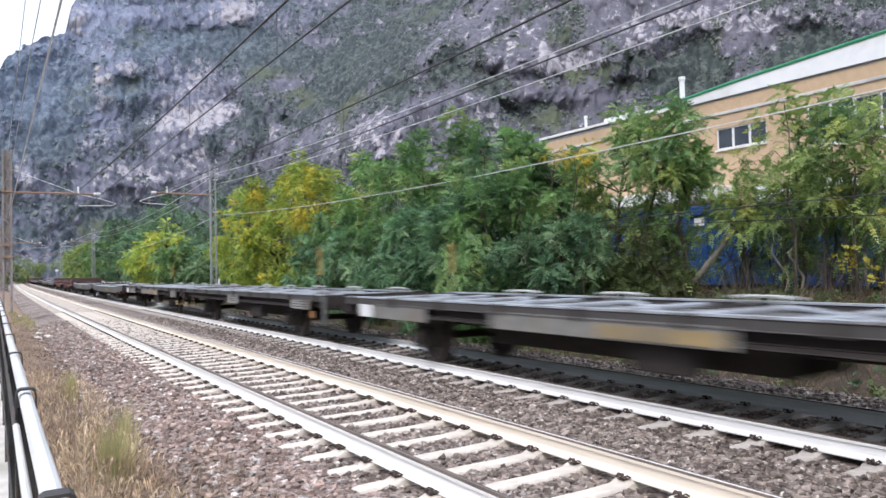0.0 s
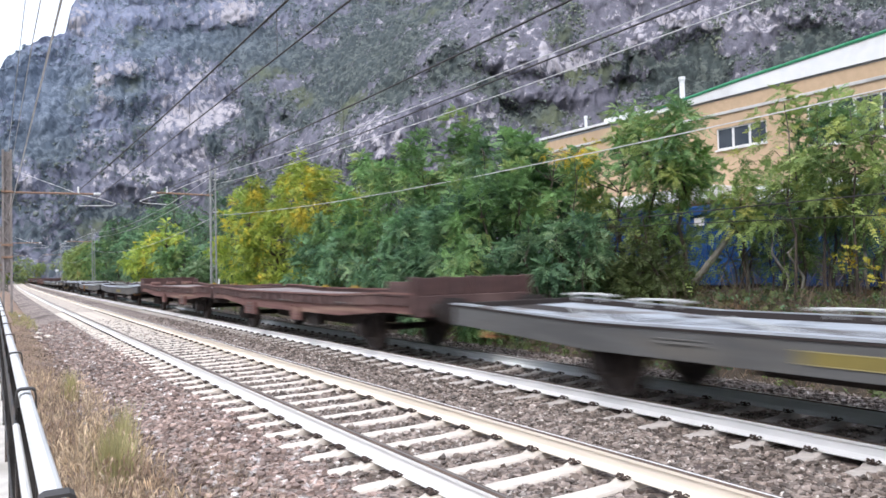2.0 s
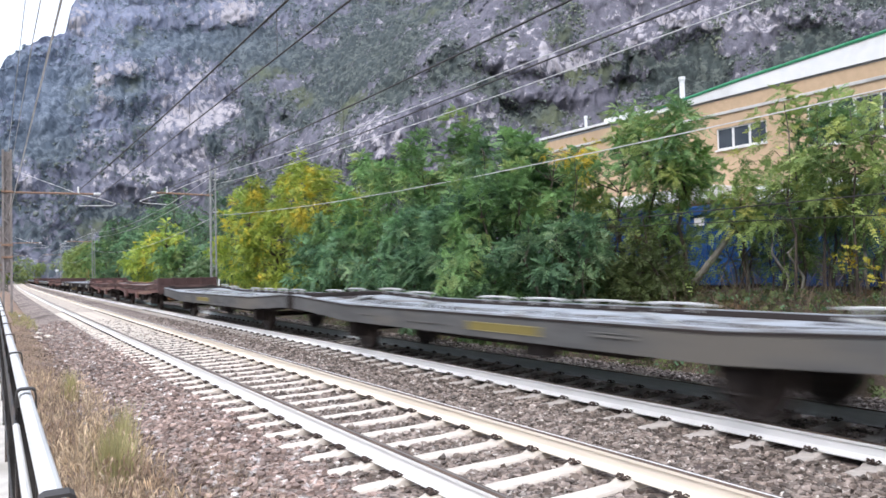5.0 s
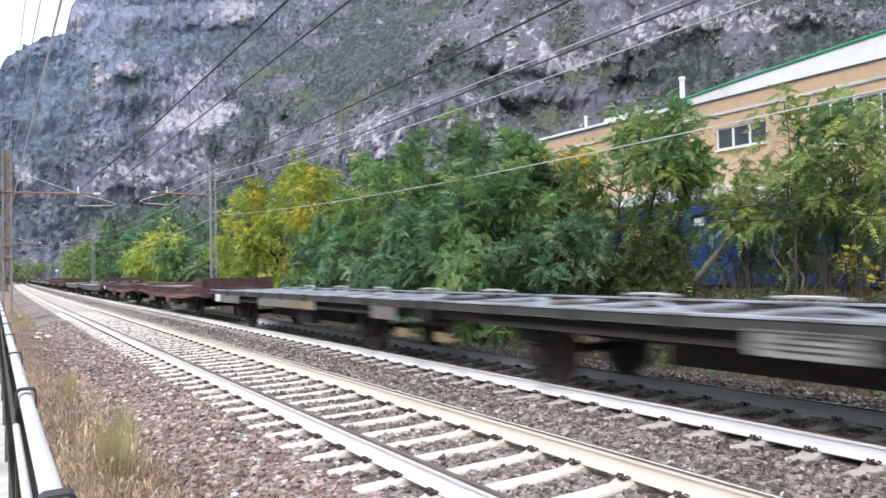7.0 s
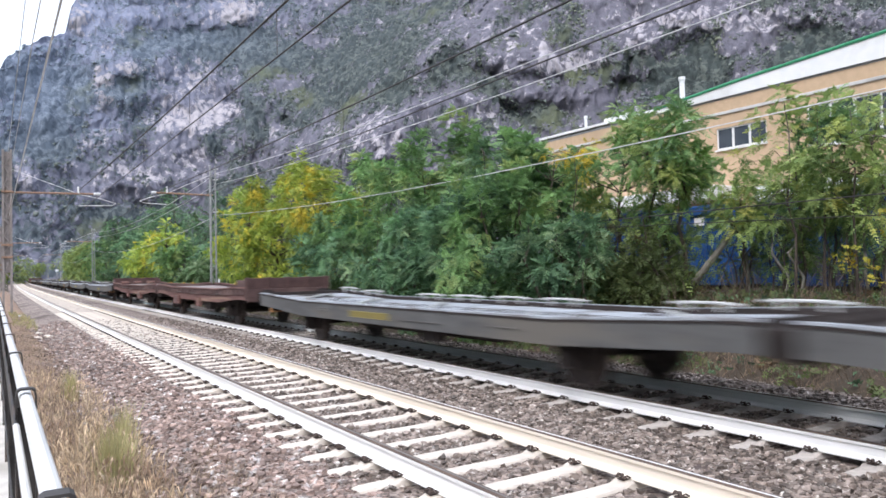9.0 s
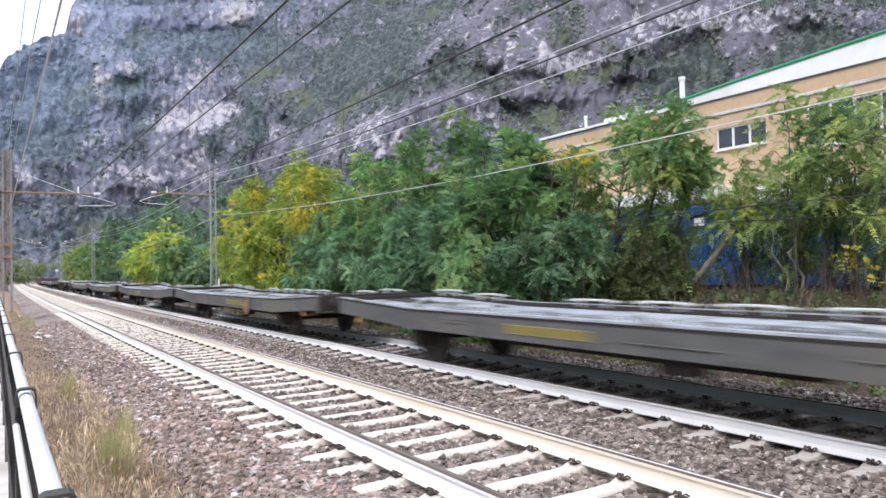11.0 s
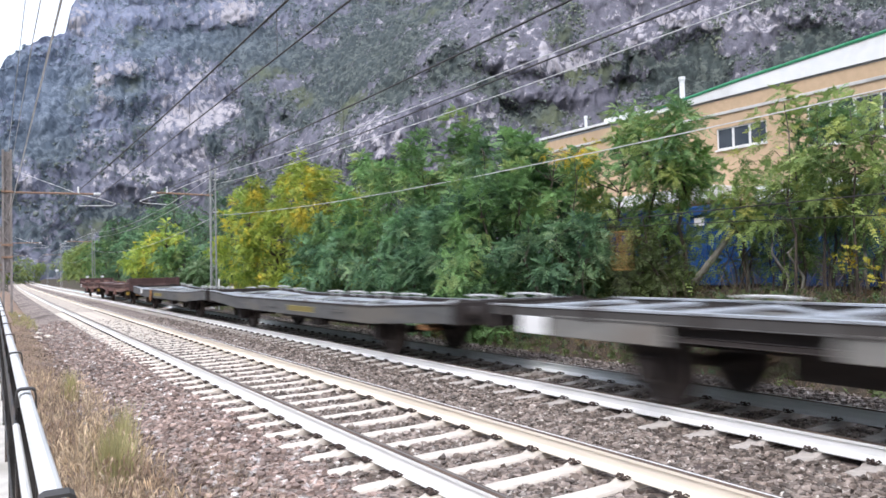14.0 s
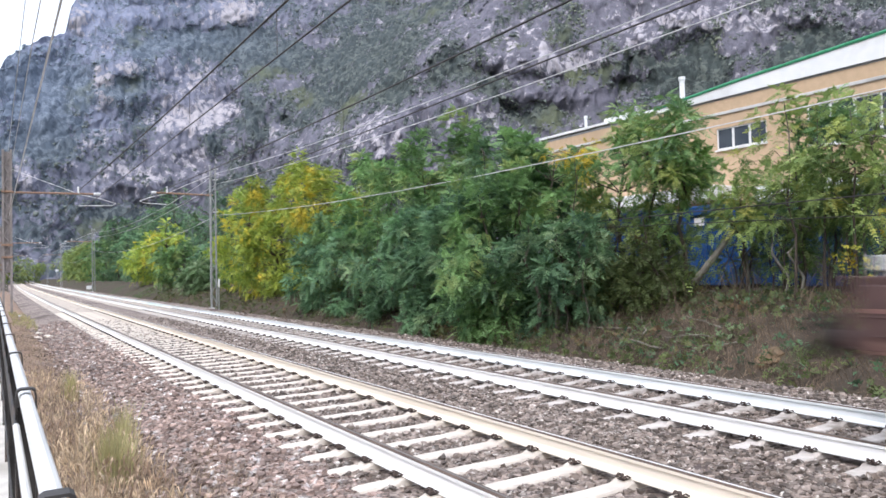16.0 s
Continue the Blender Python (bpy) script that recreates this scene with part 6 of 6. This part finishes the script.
def skeleton_unit(L, way):
    """A light flat: an open frame of rails over a dark underframe, hung with pale panels."""
    u = tagged(new("skeleton_wagon"), "empty skeletal container wagon with pale hanging side panels", "flat wagon", "wagons of the freight train")
    body = L - 0.8
    off = -way * 0.22
    h = body / 2
    up = [(off - h, 1.12), (off + h, 1.12)]
    for s in (-1, 1):
        bm = B()
        box(bm, s * 1.2, s * 1.3, off - h, off + h, 1.0, 1.12, 0.012)
        part("side_rail", bm, M_RAILGREY, u)
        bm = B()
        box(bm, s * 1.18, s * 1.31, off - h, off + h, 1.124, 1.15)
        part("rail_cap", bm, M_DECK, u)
        bm = B()
        box(bm, s * 1.2, s * 1.27, off - h + 1.6, off + h - 1.6, 0.82, 0.88, 0.01)
        part("lower_rail", bm, M_DARK, u)
        bm = B()
        box(bm, s * 1.12, s * 1.15, off - h + 0.3, off + h - 0.3, 0.84, 1.03)
        part("inner_web", bm, M_DARK, u)
        for k in range(9):
            y = off - h + 0.4 + k * (body - 0.8) / 8
            bm = B()
            box(bm, s * 1.19, s * 1.315, y - 0.07, y + 0.07, 0.98, 1.145, 0.006)
            part("rib", bm, M_DARK, u)
        for y0, y1, z0 in ((-6.5, -5.5, 0.74), (-2.5, 1.7, 0.77), (3.62, 5.62, 0.75)) if way > 0 else ((-6.1, -4.85, 0.78), (-0.15, 0.95, 0.76)):
            bm = B()
            box(bm, s * 1.3 if s < 0 else 1.27, s * 1.27 if s < 0 else 1.3, y0, y1, z0, 1.04, 0.01)
            panel = part("side_panel", bm, M_PANEL if way > 0 else M_PALEPANEL, u, "pale grey hanging side panel")
            if way < 0:
                for k in range(3):
                    bm = B()
                    box(bm, s * 1.304 - 0.003, s * 1.304 + 0.003, y0 + 0.1, y1 - 0.15 - 0.2 * (k == 2), 0.83 + 0.06 * k, 0.85 + 0.06 * k)
                    part("stencil", bm, M_RAILGREY, panel)
    bm = B()
    box(bm, -0.4, 0.4, off - h + 0.1, off + h - 0.1, 0.72, 1.04, 0.02)
    part("centre_girder", bm, M_DARK, u)
    for s in (-1, 1):
        bm = B()
        box(bm, s * 0.82 - 0.09, s * 0.82 + 0.09, off - h + 0.3, off + h - 0.3, 0.86, 1.06, 0.01)
        part("long_beam", bm, M_DARK, u)
    for k in range(11):
        y = off - h + 0.25 + k * (body - 0.5) / 10
        bm = B()
        box(bm, -1.2, 1.2, y - 0.1, y + 0.1, 1.05, 1.11, 0.008)
        part("cross_member", bm, M_DECK, u)
    for k in range(6):
        y = off - h + 0.4 + (k + 0.5) * (body - 0.8) / 6
        bm = B()
        box(bm, -1.08, 1.08, y - (body - 0.8) / 12 + 0.12, y + (body - 0.8) / 12 - 0.12, 1.02, 1.045)
        part("deck_plate", bm, M_GREY, u)
    for k in range(5):
        y = off - h + 1.6 + k * (body - 3.2) / 4
        bm = B()
        v = [bm.verts.new(q) for q in ((-1.15, y - 1.2, 1.1), (-0.95, y - 1.2, 1.1), (1.15, y + 1.2, 1.1), (0.95, y + 1.2, 1.1))]
        w = [bm.verts.new((q.co.x, q.co.y, 1.07)) for q in v]
        bm.faces.new(v)
        bm.faces.new(w[::-1])
        for i in range(4):
            bm.faces.new((v[i], w[i], w[(i + 1) % 4], v[(i + 1) % 4]))
        bmesh.ops.recalc_face_normals(bm, faces=bm.faces)
        part("diagonal_brace", bm, M_DECK, u)
    for e in (-1, 1):
        bm = B()
        box(bm, -1.28, 1.28, off + e * h - 0.06, off + e * h + 0.06, 0.8, 1.13, 0.01)
        part("headstock", bm, M_DARK, u)
    for y in (-h + 2.75, h - 2.75):
        wheelset(u, y + off)
    buffers(u, off + way * h, way)
    joint_bar(u, off - way * h, -way)
    gear(u, 8)
    stops(u, (1.12,), [off - h + 0.9 + 2.6 * k for k in range(5)], up, 0.1, ln=0.5)
    # a shunter's handhold above the outer corner, on opposite sides of the pair
    hx, hy = (-1.26, -6.7) if way < 0 else (1.26, 6.75)
    bm = B()
    for dy in (-0.07, 0.07):
        tube(bm, (hx, hy + dy, 1.6), (hx, hy + dy, 2.23), 0.018, n=8)
    for z in (1.6, 2.23):
        box(bm, hx - 0.02, hx + 0.02, hy - 0.11, hy + 0.11, z - 0.012, z + 0.012, 0.004)
    hold = part("handhold", bm, M_HANDLE, u, "orange-yellow upright handhold")
    bm = B()
    tube(bm, (hx, hy, 1.1), (hx, hy, 1.59), 0.02, n=8)
    part("handhold_post", bm, M_DARK, hold)
    if way < 0:
        bm = B()
        box(bm, -1.3, -1.26, -7.06, -6.86, 0.52, 1.1, 0.008)
        step = part("step_hanger", bm, M_GREY, u, "grey steel step hanger")
        bm = B()
        box(bm, -1.34, -1.05, -7.3, -6.72, 0.47, 0.51, 0.008)
        part("tread", bm, M_RAILGREY, step)
        bm = B()
        box(bm, -1.24, -1.17, -6.14, -5.98, 0.58, 0.75, 0.02)
        part("axle_cover", bm, M_ORANGE, u, "rusty orange cover by the axle")
    else:
        bm = B()
        box(bm, -1.33, -1.305, 5.65, 6.2, 0.76, 1.0, 0.008)
        part("wagon_plate", bm, M_WHITE, u, "white number plate")
    if way > 0:
        bm = B()
        box(bm, -1.312, -1.3, -2.4, -0.6, 0.8, 0.96)
        part("yellow_panel", bm, M_TAN, u, "faded yellow inset panel")
    bm = B()
    y = off - way * (h - 0.55)
    box(bm, -1.3, -1.0, y - 0.16, y + 0.16, 0.46, 0.49, 0.006)
    box(bm, -1.31, -1.29, y - 0.17, y + 0.17, 0.46, 0.62, 0.004)
    for dy in (-0.14, 0.14):
        tube(bm, (-1.05, y + dy, 0.48), (-1.05, y + dy, 0.85), 0.012, n=6)
    part("footstep", bm, M_TAN, u, "faded yellow footstep")
    return u


def red_unit(L, way, tail=False, boxed=False, plated=False):
    """A red flat with ribbed cranked sills and a headboard at its outer end."""
    u = tagged(new("red_flat_wagon"), "empty oxide-red flat wagon with ribbed sills and a headboard", "flat wagon", "wagons of the freight train")
    body = L - 0.85
    off = -way * 0.185
    h = body / 2
    up, dn = cranked(body, 1.22, 1.145, 0.87, 0.72, 1.2, 2.2)
    up, dn = [(y + off, z) for y, z in up], [(y + off, z) for y, z in dn]
    mid = [(y, z - 0.2) for y, z in up]
    for s in (-1, 1):
        bm = B()
        plate(bm, up, mid[::-1], s * 1.25, s * 1.3)
        part("side_sill", bm, M_RED, u)
        bm = B()
        plate(bm, [(y, z - 0.001) for y, z in mid], dn, s * 1.2, s * 1.27)
        part("lower_sill", bm, M_RED2, u, "faded lower sill")
        bm = B()
        plate(bm, [(y, z + 0.04) for y, z in up], [(y, z + 0.002) for y, z in up][::-1], s * 1.22, s * 1.325)
        part("sill_edge", bm, M_RED2, u)
        for k in range(22):
            y = off - h + 0.35 + k * (body - 0.7) / 21
            z = zat(up, y)
            bm = B()
            box(bm, s * 1.3, s * 1.325, y - 0.09, y + 0.09, z - 0.19, z - 0.03, 0.008)
            part("stake_pocket", bm, M_RED, u)
        for y, ln in ((off - way * (h - 4.2), 0.45), (off + way * 1.0, 0.25)):
            bm = B()
            box(bm, s * 1.26, s * 1.34, y - ln, y + ln, 0.52, zat(dn[::-1], y) + 0.12, 0.012)
            part("side_box", bm, M_RED2, u, "faded red equipment box")
    bm = B()
    plate(bm, [(y, z - 0.1) for y, z in up], dn, -0.32, 0.32)
    part("centre_girder", bm, M_DARK, u)
    m = 12
    for k in range(m):
        y0, y1 = off - h + k * body / m + 0.015, off - h + (k + 1) * body / m - 0.015
        for xa, xb in ((-1.19, -0.01), (0.01, 1.19)):
            bm = B()
            v = [bm.verts.new(q) for q in ((xa, y0, zat(up, y0) - 0.085), (xb, y0, zat(up, y0) - 0.085), (xb, y1, zat(up, y1) - 0.085), (xa, y1, zat(up, y1) - 0.085))]
            w = [bm.verts.new((q.co.x, q.co.y, q.co.z - 0.04)) for q in v]
            bm.faces.new(v)
            bm.faces.new(w[::-1])
            for i in range(4):
                bm.faces.new((v[i], w[i], w[(i + 1) % 4], v[(i + 1) % 4]))
            bmesh.ops.recalc_face_normals(bm, faces=bm.faces)
            part("deck_plate", bm, M_REDDECK, u)
    for e in (-1, 1):
        bm = B()
        box(bm, -1.28, 1.28, off + e * h - 0.06, off + e * h + 0.06, 0.82, 1.2, 0.01)
        part("headstock", bm, M_RED, u)
    # headboard with ribs and side wings
    yb = off + way * (h - 0.05)
    hb = B()
    box(hb, -1.32, 1.32, yb - 0.04, yb + 0.04, 1.2, 1.52, 0.01)
    part("headboard", hb, M_HEAD, u, "dark ribbed end board")
    for x in (-1.25, -0.62, 0, 0.62, 1.25):
        hb = B()
        box(hb, x - 0.07, x + 0.07, yb - 0.1, yb + 0.1, 0.9, 1.54, 0.012)
        part("headboard_rib", hb, M_HEAD, u)
    for s in (-1, 1):
        hb = B()
        box(hb, s * 1.29 - 0.03, s * 1.29 + 0.03, min(yb - way * 0.1, yb - way * 0.9), max(yb - way * 0.1, yb - way * 0.9), 1.18, 1.46, 0.01)
        part("headboard_wing", hb, M_RED, u)
    for x in (-0.75, 0.0, 0.75):
        bm = B()
        box(bm, x - 0.22, x + 0.22, yb - way * 0.75 - 0.2, yb - way * 0.75 + 0.2, 1.17, 1.33, 0.04)
        part("buffer_block", bm, M_RED2, u)
    for y in (-h + 2.65, h - 2.65):
        wheelset(u, y + off)
    buffers(u, off + way * h, way)
    joint_bar(u, off - way * h, -way)
    gear(u, 11)
    for x, y in ((1.24, off - way * 3.2), (1.24, off - way * 1.0), (1.24, off + way * 2.5)):
        z = zat(up, y)
        bm = B()
        box(bm, x - 0.09, x + 0.09, y - 0.14, y + 0.14, z + 0.04, z + 0.065, 0.006)
        box(bm, x - 0.05, x + 0.05, y - 0.1, y + 0.1, z + 0.07, z + 0.11, 0.01)
        part("container_spigot", bm, M_SPIGOT, u, "yellow container spigot")
    if boxed:
        bm = B()
        y = -5.4 if way < 0 else -6.1
        box(bm, -1.28, -1.12, y - 0.15, y + 0.15, 0.58, 0.76, 0.012)
        part("yellow_box", bm, M_SPIGOT, u, "yellow box by the axle")
    stencils(u, -1.346, [(off - way * (h - 4.2) - 0.2, off - way * (h - 4.2) + 0.2, 0.58 + 0.08 * k, 0.595 + 0.08 * k) for k in range(4)], M_MARK)
    stencils(u, -1.304, [(off + 1.8, off + 2.6, 0.99, 1.01), (off - 0.6, off + 0.2, 0.97, 0.99), (off - 4.2, off - 3.5, 1.0, 1.02)], M_MARK)
    if tail or plated:
        bm = B()
        box(bm, -1.36, -1.31, yb - way * 1.5 - 0.16, yb - way * 1.5 + 0.16, 0.8, 1.05, 0.01)
        part("wagon_plate", bm, M_WHITE, u, "white plate")
    if tail:
        tagged(u, "last wagon, empty oxide-red flat with white tail signal plates")
        for x in (-0.72, 0.48):
            bm = B()
            box(bm, x - 0.12, x + 0.12, yb - 0.06, yb + 0.06, 1.57, 1.72, 0.015)
            box(bm, x - 0.03, x + 0.03, yb - 0.03, yb + 0.03, 1.5, 1.6)
            part("tail_signal", bm, M_WHITE, u, "white tail signal plate")
    return u


# the train from its front to its tail: kind of pair, and the three bounds along the train in metres
TRAIN_SPEED = 33.8
PAIRS = [("skel", -15.6, -0.3, 14.75), ("skel", 14.75, 29.95, 45.3), ("grey", 45.3, 61.8, 78.1), ("red", 78.1, 93.0, 107.4), ("grey", 107.4, 124.0, 140.5), ("skel", 140.5, 155.5, 170.2), ("grey", 170.2, 186.6, 203.0), ("red", 203.0, 217.9, 232.5), ("skel", 232.5, 247.8, 262.3), ("red", 262.3, 277.7, 292.1), ("grey", 292.1, 308.5, 324.6), ("red", 324.6, 339.7, 354.1), ("grey", 354.1, 370.5, 386.9), ("grey", 386.9, 403.3, 419.7), ("grey", 419.7, 436.2, 452.4), ("skel", 452.4, 467.9, 482.4), ("grey", 482.4, 499.2, 515.5), ("red", 515.5, 530.3, 544.85)]
UNITS = []
made = {}
for kind, a, b, c in PAIRS:
    for lo, hi, way in ((a, b, -1), (b, c, 1)):
        L = {"skel": 15.0, "grey": 16.4, "red": 14.6}[kind]
        last = kind == "red" and hi > 540
        plated = hi in (515.5, 292.1)
        wheeled = kind == "grey" and round(lo) in (124, 387, 436, 499)
        boxed = kind == "red" and lo > 510
        key = (kind, way, last, plated, wheeled, boxed)
        if key not in made:
            build = {"skel": skeleton_unit, "grey": grey_unit, "red": red_unit}[kind]
            made[key] = build(L, way, last, boxed, plated) if kind == "red" else build(L, way)
            u = made[key]
            if kind == "grey":
                grey_fittings(u, way, plated, wheeled)
        else:
            u = copy_thing(made[key], Matrix.Identity(4))
        UNITS.append((u, (lo + hi) / 2))


def motions():
    """The whole train rolls past at one even speed, each wagon following the line's bend."""
    for u, s in UNITS:
        rows = []
        for k in range(17):
            y = s - TRAIN_SPEED * k
            rows.append((float(k), pose(FAR_X + float(bend(y)), y, FAR_Z + RAIL_H, 0, 0, -math.degrees(bend_angle(y)))))
        walk(u, rows)


motions()
